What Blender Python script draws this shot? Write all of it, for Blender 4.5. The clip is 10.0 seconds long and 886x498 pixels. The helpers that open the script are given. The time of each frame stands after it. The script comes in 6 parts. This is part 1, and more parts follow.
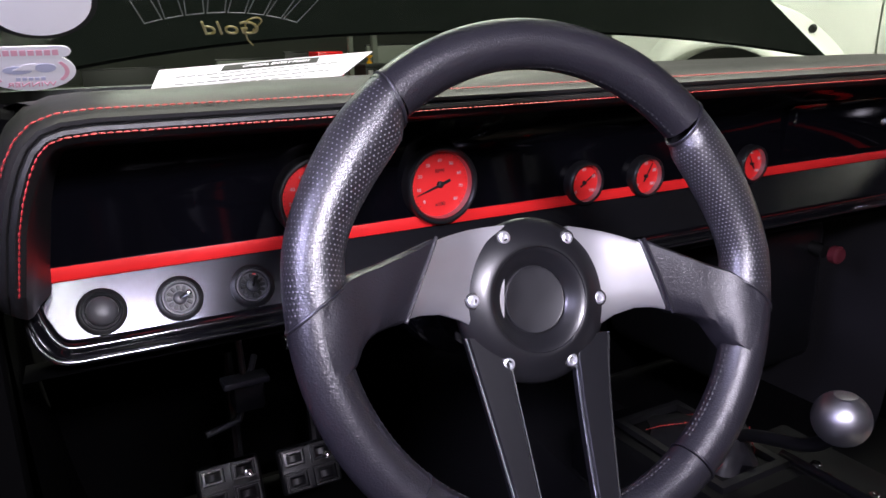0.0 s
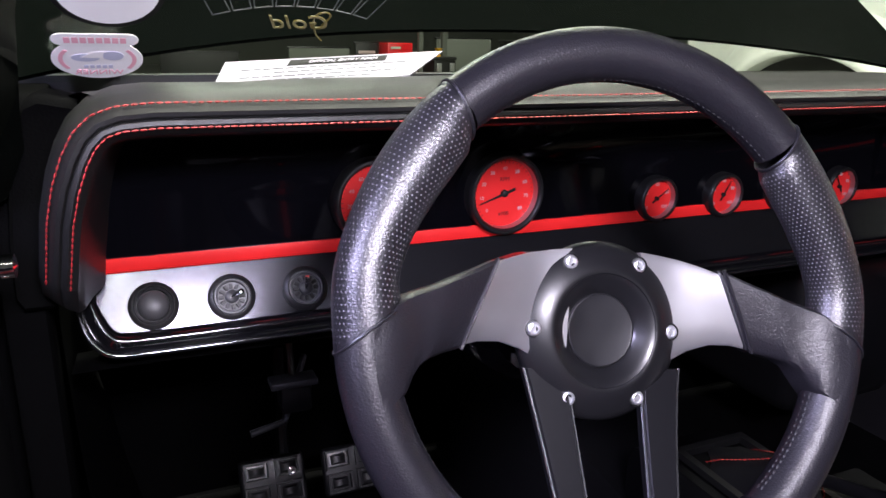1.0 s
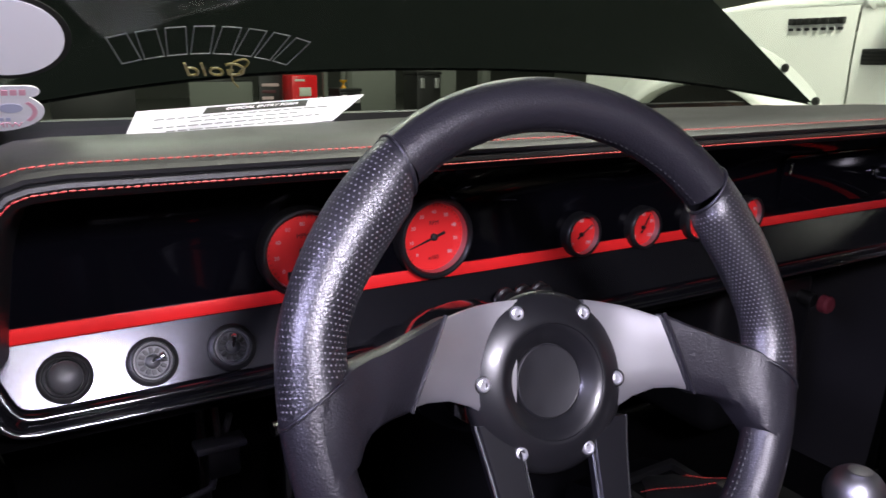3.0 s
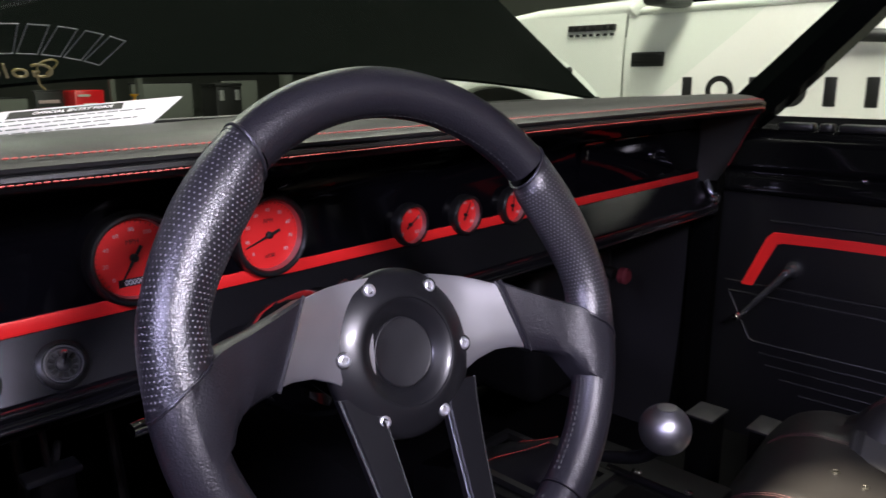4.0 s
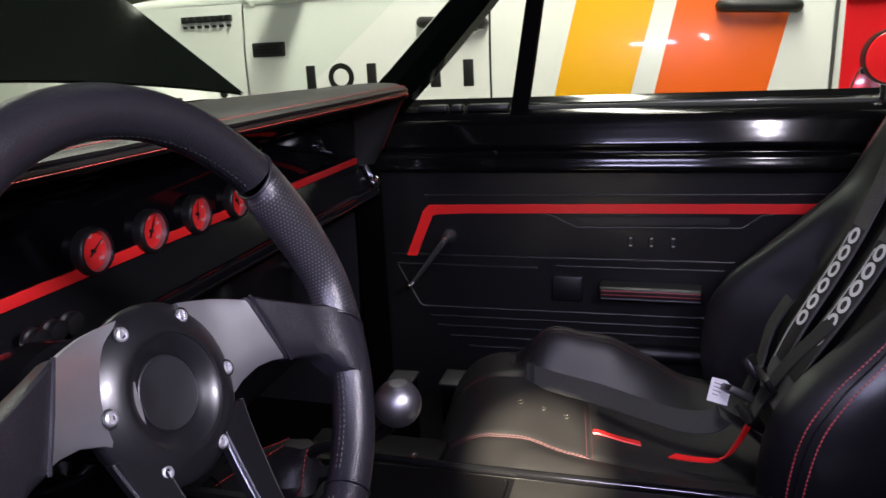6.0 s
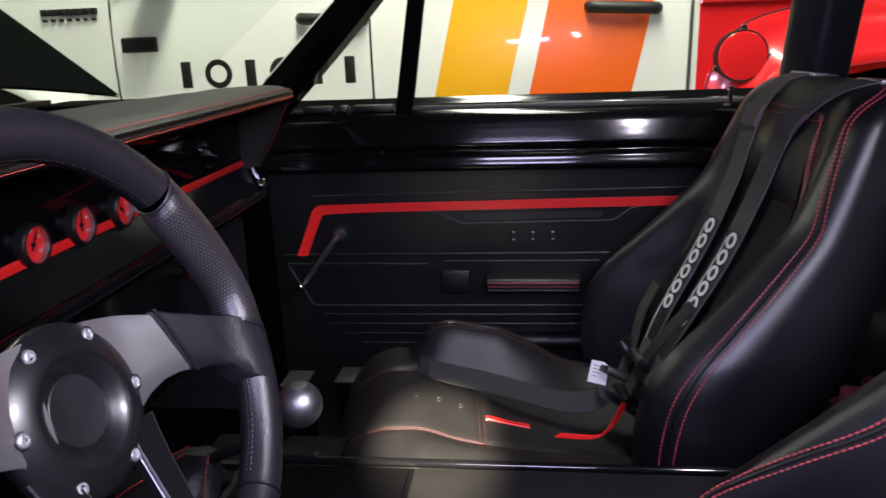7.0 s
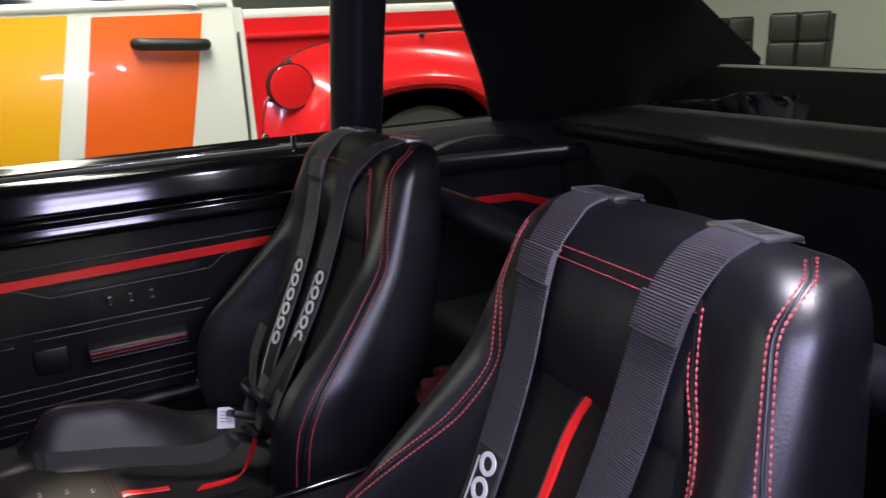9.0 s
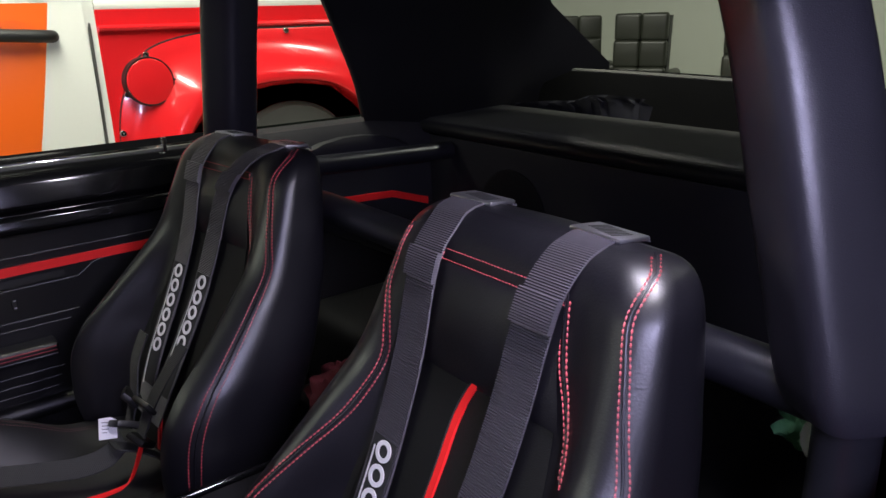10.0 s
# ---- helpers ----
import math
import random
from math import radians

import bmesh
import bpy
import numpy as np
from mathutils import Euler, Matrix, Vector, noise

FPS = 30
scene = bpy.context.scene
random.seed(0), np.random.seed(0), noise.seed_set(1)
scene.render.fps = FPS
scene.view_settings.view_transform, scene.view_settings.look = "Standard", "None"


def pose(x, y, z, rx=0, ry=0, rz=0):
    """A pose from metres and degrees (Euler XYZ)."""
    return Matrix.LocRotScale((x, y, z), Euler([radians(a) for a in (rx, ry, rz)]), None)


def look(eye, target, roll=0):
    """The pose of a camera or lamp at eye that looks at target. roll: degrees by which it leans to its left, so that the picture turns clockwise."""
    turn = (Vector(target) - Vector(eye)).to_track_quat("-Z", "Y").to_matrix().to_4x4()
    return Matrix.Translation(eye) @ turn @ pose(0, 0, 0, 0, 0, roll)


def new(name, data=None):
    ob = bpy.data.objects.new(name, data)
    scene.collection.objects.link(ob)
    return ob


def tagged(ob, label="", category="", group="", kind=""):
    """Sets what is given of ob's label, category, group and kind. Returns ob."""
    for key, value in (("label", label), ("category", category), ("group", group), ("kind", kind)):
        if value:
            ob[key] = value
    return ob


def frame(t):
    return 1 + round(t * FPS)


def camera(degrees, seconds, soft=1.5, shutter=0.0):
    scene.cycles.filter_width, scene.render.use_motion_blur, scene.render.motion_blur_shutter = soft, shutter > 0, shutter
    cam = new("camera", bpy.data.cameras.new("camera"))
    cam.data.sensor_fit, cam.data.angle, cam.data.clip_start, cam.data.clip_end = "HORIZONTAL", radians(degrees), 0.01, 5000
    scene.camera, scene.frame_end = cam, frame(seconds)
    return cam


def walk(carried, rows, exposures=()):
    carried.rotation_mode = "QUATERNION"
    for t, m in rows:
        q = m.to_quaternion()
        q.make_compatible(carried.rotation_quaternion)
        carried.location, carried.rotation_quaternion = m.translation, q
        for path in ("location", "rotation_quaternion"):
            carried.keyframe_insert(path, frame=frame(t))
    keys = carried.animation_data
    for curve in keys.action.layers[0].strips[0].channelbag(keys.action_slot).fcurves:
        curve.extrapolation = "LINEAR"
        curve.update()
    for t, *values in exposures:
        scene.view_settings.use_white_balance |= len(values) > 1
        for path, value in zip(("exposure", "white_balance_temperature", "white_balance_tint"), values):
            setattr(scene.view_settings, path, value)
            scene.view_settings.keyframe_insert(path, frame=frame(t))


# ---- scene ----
cam = camera(62.1, 10.0, shutter=0.3)
PATH = [
    (0, (-0.672, -0.704, 1.025), (0.235, 0.989, 0.466), -1.0),
    (0.5, (-0.658, -0.684, 1.024), (0.172, 1.045, 0.455), 0.1),
    (1, (-0.659, -0.672, 1.032), (0.106, 1.084, 0.458), 1.2),
    (1.5, (-0.664, -0.655, 1.037), (0.074, 1.121, 0.488), 1.1),
    (2, (-0.666, -0.642, 1.044), (0.086, 1.135, 0.52), 1.4),
    (2.2, (-0.664, -0.643, 1.045), (0.12, 1.125, 0.534), 1.1),
    (3.3, (-0.671, -0.649, 1.045), (0.42, 0.953, 0.553), 0.5),
    (3.5, (-0.674, -0.654, 1.042), (0.496, 0.892, 0.555), 0.3),
    (4, (-0.704, -0.656, 1.032), (0.68, 0.708, 0.561), -0.5),
    (4.5, (-0.722, -0.643, 1.037), (0.849, 0.502, 0.568), -1.0),
    (5, (-0.727, -0.605, 1.032), (1.008, 0.262, 0.543), -1.7),
    (5.5, (-0.733, -0.589, 1.031), (1.077, 0.088, 0.515), -2.1),
    (5.7, (-0.737, -0.589, 1.036), (1.093, 0.028, 0.517), -2.4),
    (6.8, (-0.773, -0.584, 1.062), (1.126, -0.283, 0.512), -2.3),
    (7, (-0.78, -0.587, 1.066), (1.127, -0.357, 0.51), -2.2),
    (7.5, (-0.803, -0.589, 1.081), (1.114, -0.575, 0.509), -1.9),
    (8, (-0.84, -0.589, 1.107), (1.061, -0.86, 0.546), -2.7),
    (8.5, (-0.871, -0.571, 1.143), (0.958, -1.171, 0.599), -2.6),
    (9, (-0.878, -0.545, 1.167), (0.841, -1.388, 0.591), -3.0),
    (9.5, (-0.891, -0.519, 1.183), (0.708, -1.566, 0.591), -2.4),
    (10, (-0.914, -0.497, 1.201), (0.609, -1.639, 0.586), -1.7),
]
walk(cam, [(t, look(eye, target, roll)) for t, eye, target, roll in PATH], exposures=[(0.0, 0.48), (1.0, 0.48), (2.2, 0.42), (3.5, 0.14), (4.5, -0.1), (5.5, -0.04), (7.0, -0.04), (9.0, -0.08), (10.0, -0.06)])

# ---- light ----
world = bpy.data.worlds.new("hall")
scene.world = world
world.use_nodes = True
world.node_tree.nodes["Background"].inputs[0].default_value = (0.75, 0.85, 0.75, 1)
world.node_tree.nodes["Background"].inputs[1].default_value = 0.009
scene.view_settings.exposure = 0.0


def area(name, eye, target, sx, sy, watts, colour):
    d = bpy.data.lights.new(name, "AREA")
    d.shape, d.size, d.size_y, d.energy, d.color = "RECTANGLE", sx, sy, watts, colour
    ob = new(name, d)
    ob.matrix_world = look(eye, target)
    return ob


# Two fixed lamps stand in for one light carried with the camera.
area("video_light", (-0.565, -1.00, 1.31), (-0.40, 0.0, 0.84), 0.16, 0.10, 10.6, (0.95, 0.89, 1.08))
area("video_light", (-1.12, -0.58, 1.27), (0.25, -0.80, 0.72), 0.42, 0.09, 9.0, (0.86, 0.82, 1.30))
# Narrow beam added for the warm cushion patch; no known lamp stands there.
spot_data = bpy.data.lights.new("cushion_patch_lamp", "SPOT")
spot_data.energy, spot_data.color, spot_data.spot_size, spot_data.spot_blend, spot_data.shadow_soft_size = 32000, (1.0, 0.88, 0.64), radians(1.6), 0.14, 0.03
new("cushion_patch_lamp", spot_data).matrix_world = look((-5.2, -1.10, 4.0), (0.19, -0.450, 0.48))
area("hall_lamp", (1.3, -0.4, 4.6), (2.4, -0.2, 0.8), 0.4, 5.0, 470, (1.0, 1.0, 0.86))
area("hall_lamp", (0.5, 7.5, 5.55), (0.2, 1.0, 0.6), 3.0, 0.4, 130, (0.95, 1.0, 0.85))
area("hall_lamp", (-1.0, -5.5, 5.0), (0.5, -4.0, 0.0), 0.9, 0.4, 70, (0.95, 1.0, 0.9))
area("hall_lamp", (4.0, 7.5, 5.4), (2.0, 7.0, 0.0), 4.0, 0.4, 150, (1.0, 1.0, 0.85))


# ---- materials ----
def material(name, colour, rough=0.5, metal=0.0, coat=0.0, spec=0.5, grain=0.0, scale=200.0, vary=0.12, patch=9.0, bump_kind="noise", crease=0.0, crease_scale=110.0):
    """A surface with fine grain relief and large soft variation of colour and gloss."""
    m = bpy.data.materials.new(name)
    m.use_nodes = True
    nt = m.node_tree
    b = nt.nodes["Principled BSDF"]
    b.inputs["Metallic"].default_value = metal
    b.inputs["Coat Weight"].default_value = coat
    b.inputs["Coat Roughness"].default_value = 0.04
    b.inputs["Specular IOR Level"].default_value = spec
    tc = nt.nodes.new("ShaderNodeTexCoord")
    n = nt.nodes.new("ShaderNodeTexNoise")
    n.inputs["Scale"].default_value, n.inputs["Detail"].default_value = patch, 5
    nt.links.new(tc.outputs["Object"], n.inputs["Vector"])
    mix = nt.nodes.new("ShaderNodeMix")
    mix.data_type = "RGBA"
    mix.inputs[6].default_value = (*[c * (1 - vary) for c in colour], 1)
    mix.inputs[7].default_value = (*[min(1, c * (1 + vary)) for c in colour], 1)
    nt.links.new(n.outputs["Fac"], mix.inputs[0])
    nt.links.new(mix.outputs[2], b.inputs["Base Color"])
    rr = nt.nodes.new("ShaderNodeMapRange")
    rr.inputs["To Min"].default_value, rr.inputs["To Max"].default_value = rough * (1 - vary), min(1, rough * (1 + vary))
    nt.links.new(n.outputs["Fac"], rr.inputs["Value"])
    nt.links.new(rr.outputs[0], b.inputs["Roughness"])
    if grain:
        if bump_kind == "voronoi":
            g = nt.nodes.new("ShaderNodeTexVoronoi")
            g.feature = "DISTANCE_TO_EDGE"
            g.inputs["Scale"].default_value = scale
            out = g.outputs["Distance"]
        elif bump_kind == "wave":
            g = nt.nodes.new("ShaderNodeTexWave")
            g.inputs["Scale"].default_value = scale
            out = g.outputs["Color"]
        else:
            g = nt.nodes.new("ShaderNodeTexNoise")
            g.inputs["Scale"].default_value, g.inputs["Detail"].default_value = scale, 4
            out = g.outputs["Fac"]
        nt.links.new(tc.outputs["Object"], g.inputs["Vector"])
        bp = nt.nodes.new("ShaderNodeBump")
        bp.inputs["Strength"].default_value, bp.inputs["Distance"].default_value = grain, 0.001
        nt.links.new(out, bp.inputs["Height"])
        nt.links.new(bp.outputs[0], b.inputs["Normal"])
        if crease:
            # soft wrinkles and hand wear, coarser than the grain
            w = nt.nodes.new("ShaderNodeTexNoise")
            w.inputs["Scale"].default_value, w.inputs["Detail"].default_value, w.inputs["Distortion"].default_value = crease_scale, 3, 0.8
            nt.links.new(tc.outputs["Object"], w.inputs["Vector"])
            bw = nt.nodes.new("ShaderNodeBump")
            bw.inputs["Strength"].default_value, bw.inputs["Distance"].default_value = crease, 0.0022
            nt.links.new(w.outputs["Fac"], bw.inputs["Height"])
            nt.links.new(bp.outputs[0], bw.inputs["Normal"])
            nt.links.new(bw.outputs[0], b.inputs["Normal"])
    return m


LEATHER = material("black_leather", (0.0122, 0.0115, 0.0148), 0.34, spec=0.7, grain=0.34, scale=700, vary=0.16, crease=0.07, crease_scale=360)
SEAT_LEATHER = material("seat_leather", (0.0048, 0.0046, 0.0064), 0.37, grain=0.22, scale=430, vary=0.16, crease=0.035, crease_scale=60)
SUEDE = material("seat_cloth", (0.0028, 0.0028, 0.0036), 0.55, spec=0.3, grain=0.3, scale=700, vary=0.12)
GRIP_LEATHER = material("grip_leather", (0.0100, 0.0096, 0.0125), 0.28, spec=0.85, grain=0.34, scale=800, vary=0.10, crease=0.06, crease_scale=430)
PERF_DOT = material("pale_perforation", (0.20, 0.198, 0.21), 0.6)
DASH_LEATHER = material("dash_leather", (0.009, 0.009, 0.009), 0.42, grain=0.3, scale=620, bump_kind="voronoi")
GLOSS = material("gloss_black_paint", (0.004, 0.004, 0.005), 0.09, coat=0.2, vary=0.05)
PAINT = material("black_body_paint", (0.002, 0.0026, 0.0022), 0.06, spec=0.15, vary=0.05)
FACE = material("smoked_acrylic", (0.002, 0.002, 0.003), 0.06, spec=0.16, vary=0.05)
BEAD = material("polished_bead", (0.006, 0.006, 0.007), 0.14, spec=1.0, coat=1.0, vary=0.05)
SILL_PAINT = material("black_sill_paint", (0.003, 0.003, 0.0035), 0.10, spec=0.27, vary=0.05)
SATIN = material("satin_black_metal", (0.006, 0.006, 0.007), 0.32, grain=0.08, scale=300)
PANEL = material("satin_switch_panel", (0.062, 0.062, 0.070), 0.20, metal=0.9, grain=0.01, scale=700)
VINYL = material("door_vinyl", (0.005, 0.005, 0.0058), 0.42, grain=0.25, scale=600, bump_kind="voronoi")
RED = material("red_paint", (0.75, 0.02, 0.02), 0.35, vary=0.06)
RED_FACE = material("red_dial", (0.72, 0.02, 0.02), 0.45, vary=0.05)
THREAD = material("red_thread", (0.28, 0.018, 0.02), 0.6)
SEAT_THREAD = material("dark_red_thread", (0.34, 0.05, 0.058), 0.45)
# Red thread darkened to keep cushion stitches dim under the added spot.
DIMMED_THREAD = material("dimmed_red_thread", (0.075, 0.018, 0.024), 0.6)
SWITCH_RING = material("dark_grey_plastic", (0.022, 0.022, 0.025), 0.35, vary=0.08)
SWITCH_CAP = material("satin_switch_cap", (0.050, 0.050, 0.053), 0.42, vary=0.08)
# Seat leather lightened here so the lit patch shows on the cushion.
CUSHION = material("lightened_cushion_leather", (0.0128, 0.0122, 0.0132), 0.40, spec=0.30, grain=0.14, scale=520, vary=0.2)
CRANK = material("dull_chrome", (0.42, 0.42, 0.44), 0.25, metal=0.95, vary=0.08)
EYELET = material("dull_eyelet", (0.10, 0.098, 0.095), 0.35, metal=0.9, vary=0.1)
DARK_THREAD = material("grey_thread", (0.016, 0.016, 0.018), 0.6)
ALU = material("brushed_aluminium", (0.74, 0.73, 0.75), 0.36, metal=0.95, grain=0.03, scale=900, vary=0.10, patch=30)
BALL = material("satin_aluminium", (0.50, 0.50, 0.54), 0.40, metal=1.0, grain=0.1, scale=600, vary=0.06)
CHROME = material("chrome", (0.8, 0.8, 0.82), 0.08, metal=1.0, vary=0.04)
PLASTIC = material("black_plastic", (0.007, 0.007, 0.0075), 0.4, grain=0.1, scale=300)
HUB = material("hub_black", (0.008, 0.008, 0.009), 0.31, grain=0.04, scale=700, coat=0.15)
HORN = material("horn_button_black", (0.012, 0.012, 0.013), 0.42, grain=0.05, scale=500, vary=0.3, patch=60)
SCREW = material("bright_steel", (0.86, 0.86, 0.88), 0.30, metal=0.85, vary=0.04)
SHELF = material("satin_shelf", (0.045, 0.045, 0.044), 0.30, grain=0.05, scale=300)
# Trim black pressed down so parts lying in shade stay dark.
FELT = material("shaded_felt_trim", (0.0018, 0.0018, 0.002), 0.9, spec=0.03, grain=0.6, scale=400)
FILM = material("grey_lining_film", (0.012, 0.012, 0.017), 0.4, grain=0.4, scale=60)
OLIVE = material("dark_olive_leather", (0.020, 0.022, 0.016), 0.4, grain=0.4, scale=90, vary=0.2)
MARK = material("pale_print", (0.62, 0.61, 0.63), 0.6)
CONSOLE = material("console_black", (0.0028, 0.0028, 0.0034), 0.5, spec=0.1, grain=0.1, scale=400)
# WALL darkened to carry the north end's dim light; also plain grey boards.
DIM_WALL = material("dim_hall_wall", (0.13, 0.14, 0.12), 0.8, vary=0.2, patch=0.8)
CREAM = material("cream_board", (0.60, 0.58, 0.46), 0.7, vary=0.1, patch=2)
WEB = material("nylon_webbing", (0.038, 0.035, 0.042), 0.55, vary=0.15)
WEB_GREY = material("worn_grey_webbing", (0.045, 0.045, 0.046), 0.6, vary=0.2)
WEB_EDGE = material("nylon_pad", (0.007, 0.007, 0.008), 0.7)
CARPET = material("black_carpet", (0.004, 0.004, 0.0045), 0.95, spec=0.08, grain=1.0, scale=500, vary=0.3)
CAGE = material("textured_cage_coat", (0.0115, 0.0115, 0.015), 0.30, grain=0.10, scale=650, bump_kind="voronoi")
PAD = material("cage_pad_leather", (0.0135, 0.013, 0.0175), 0.34, grain=0.25, scale=520, bump_kind="voronoi", vary=0.15)
KICK = material("kick_panel_fabric", (0.013, 0.0125, 0.015), 0.55, spec=0.35, grain=0.4, scale=500, vary=0.2)
PEDAL = material("pedal_rubber", (0.005, 0.005, 0.006), 0.34, grain=0.15, scale=260, vary=0.2)
RUBBER = material("black_rubber", (0.055, 0.055, 0.05), 0.7, grain=0.3, scale=150)
GREY = material("console_grey", (0.013, 0.0128, 0.0135), 0.45, grain=0.2, scale=500)
WHITE = material("white_paint", (0.76, 0.77, 0.72), 0.25, coat=0.5, vary=0.03, patch=2)
YELLOW = material("yellow_vinyl", (0.85, 0.42, 0.01), 0.3, coat=0.4, vary=0.04, patch=2)
ORANGE = material("orange_vinyl", (0.85, 0.13, 0.01), 0.3, coat=0.4, vary=0.04, patch=2)
TRUCK_RED = material("red_body_paint", (0.72, 0.015, 0.02), 0.22, coat=0.6, vary=0.05, patch=2)
BLACK = material("flat_black", (0.005, 0.005, 0.005), 0.5)
PAPER = material("white_paper", (0.78, 0.76, 0.8), 0.7, vary=0.03)
# White card, its shade on the dash put into a lilac-grey colour.
CARD = material("shaded_white_card", (0.40, 0.39, 0.44), 0.7, vary=0.04)
STICKER = material("sticker_paper", (0.88, 0.87, 0.88), 0.5, vary=0.03)
PINK = material("pink_print", (0.82, 0.42, 0.50), 0.5, vary=0.1)
FADED_BLUE = material("faded_blue", (0.52, 0.54, 0.68), 0.5, vary=0.1)
GOLD = material("gold_print", (0.085, 0.066, 0.008), 0.5)
LINE = material("pale_line", (0.07, 0.075, 0.075), 0.5)
GAUGE_WALL = material("satin_gauge_wall", (0.42, 0.42, 0.44), 0.28, metal=0.9, vary=0.05)
TICK = material("dark_tick", (0.10, 0.01, 0.01), 0.5)
DIAL_TEXT = material("dial_white", (0.55, 0.42, 0.42), 0.5)
CONCRETE = material("polished_concrete", (0.23, 0.24, 0.21), 0.35, grain=0.2, scale=30, vary=0.2, patch=0.8)
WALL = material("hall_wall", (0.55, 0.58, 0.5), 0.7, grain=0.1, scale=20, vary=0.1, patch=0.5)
CEIL = material("hall_ceiling", (0.02, 0.023, 0.02), 0.8, vary=0.2, patch=0.5)
GREEN = material("green_cloth", (0.05, 0.16, 0.08), 0.8, grain=0.8, scale=200)


def glass(name, gloss):
    m = bpy.data.materials.new(name)
    m.use_nodes = True
    nt = m.node_tree
    out = nt.nodes["Material Output"]
    nt.nodes.remove(nt.nodes["Principled BSDF"])
    t, g, mix = (nt.nodes.new("ShaderNode" + k) for k in ("BsdfTransparent", "BsdfGlossy", "MixShader"))
    t.inputs[0].default_value = (0.9, 0.95, 0.91, 1)
    g.inputs["Roughness"].default_value = 0.02
    mix.inputs[0].default_value = gloss
    for a, b in ((t.outputs[0], mix.inputs[1]), (g.outputs[0], mix.inputs[2]), (mix.outputs[0], out.inputs[0])):
        nt.links.new(a, b)
    return m


GLASS = glass("window_glass", 0.03)


def glow(name, colour, strength):
    m = bpy.data.materials.new(name)
    m.use_nodes = True
    b = m.node_tree.nodes["Principled BSDF"]
    b.inputs["Base Color"].default_value = (0.8, 0.8, 0.8, 1)
    b.inputs["Emission Color"].default_value = (*colour, 1)
    b.inputs["Emission Strength"].default_value = strength
    return m


TUBE = glow("lamp_tube", (1.0, 1.0, 0.88), 14)


# ---- mesh helpers ----
def part(name, geo, mat, parent=None, label="", smooth=True, kind=""):
    """Links geometry, a bmesh or (verts, faces), as one mesh object, under a parent if given."""
    me = bpy.data.meshes.new(name)
    if isinstance(geo, tuple):
        me.from_pydata([tuple(v) for v in geo[0]], [], geo[1])
    else:
        geo.to_mesh(me)
        geo.free()
    me.materials.append(mat)
    if smooth:
        me.polygons.foreach_set("use_smooth", [True] * len(me.polygons))
        me.set_sharp_from_angle(angle=radians(38))
    me.update()
    ob = new(name, me)
    if parent:
        ob.parent = parent
    if label or kind:
        tagged(ob, label=label, kind=kind)
    return ob


def thing(name, label, category, group="", kind="", m=None):
    ob = new(name)
    ob.empty_display_size = 0.05
    if m is not None:
        ob.matrix_world = m
    return tagged(ob, label, category, group, kind)


def box(x0, x1, y0, y1, z0, z1, bevel=0.004, seg=2):
    bm = bmesh.new()
    bmesh.ops.create_cube(bm, size=1, matrix=Matrix.Translation(((x0 + x1) / 2, (y0 + y1) / 2, (z0 + z1) / 2)) @ Matrix.Diagonal((abs(x1 - x0), abs(y1 - y0), abs(z1 - z0), 1)))
    if bevel:
        bmesh.ops.bevel(bm, geom=bm.edges, offset=bevel, segments=seg, affect="EDGES", profile=0.5)
    return bm


def add(bm, other, m=None):
    """Joins another bmesh into bm."""
    if m is not None:
        other.transform(m)
    me = bpy.data.meshes.new("temporary")
    other.to_mesh(me)
    other.free()
    bm.from_mesh(me)
    bpy.data.meshes.remove(me)
    return bm


def loft(sections, closed=False, caps=False):
    """A skin over rows of points, each row as long as the next."""
    n = len(sections[0])
    verts = [p for s in sections for p in s]
    faces = []
    for i in range(len(sections) - 1):
        for j in range(n if closed else n - 1):
            k = (j + 1) % n
            faces.append((i * n + j, i * n + k, (i + 1) * n + k, (i + 1) * n + j))
    if caps:
        faces.append(tuple(range(n))[::-1])
        faces.append(tuple((len(sections) - 1) * n + j for j in range(n)))
    bm = bmesh.new()
    vs = [bm.verts.new(v) for v in verts]
    for f in faces:
        try:
            bm.faces.new([vs[i] for i in f])
        except ValueError:
            pass
    bmesh.ops.recalc_face_normals(bm, faces=bm.faces)
    return bm


def lathe(profile, seg=40, m=None, caps=True):
    """Turns (radius, height) pairs about z."""
    bm = loft([[(r * math.cos(a), r * math.sin(a), h) for a in (2 * math.pi * i / seg for i in range(seg))] for r, h in profile], closed=True, caps=caps)
    if m is not None:
        bm.transform(m)
    return bm


def frames(pts, closed=False):
    """Points with tangent, side and up along a line."""
    P = [Vector(p) for p in pts]
    n, out, up = len(P), [], None
    for i in range(n):
        a = P[i - 1] if i or closed else P[0]
        b = P[(i + 1) % n] if i < n - 1 or closed else P[-1]
        t = (b - a).normalized()
        if up is None:
            up = Vector((0, 0, 1)) if abs(t.z) < 0.9 else Vector((1, 0, 0))
        side = t.cross(up).normalized()
        up = side.cross(t).normalized()
        out.append((P[i], t, side, up))
    return out


def sweep(pts, radius, seg=14, closed=False):
    """A round bar along points; radius is a number or a function of 0..1."""
    rows = []
    fr = frames(pts, closed)
    for i, (p, t, s, u) in enumerate(fr):
        r = radius(i / (len(fr) - 1)) if callable(radius) else radius
        rows.append([p + (s * math.cos(a) + u * math.sin(a)) * r for a in (2 * math.pi * k / seg for k in range(seg))])
    if closed:
        rows.append(rows[0])
    return loft(rows, closed=True, caps=not closed)


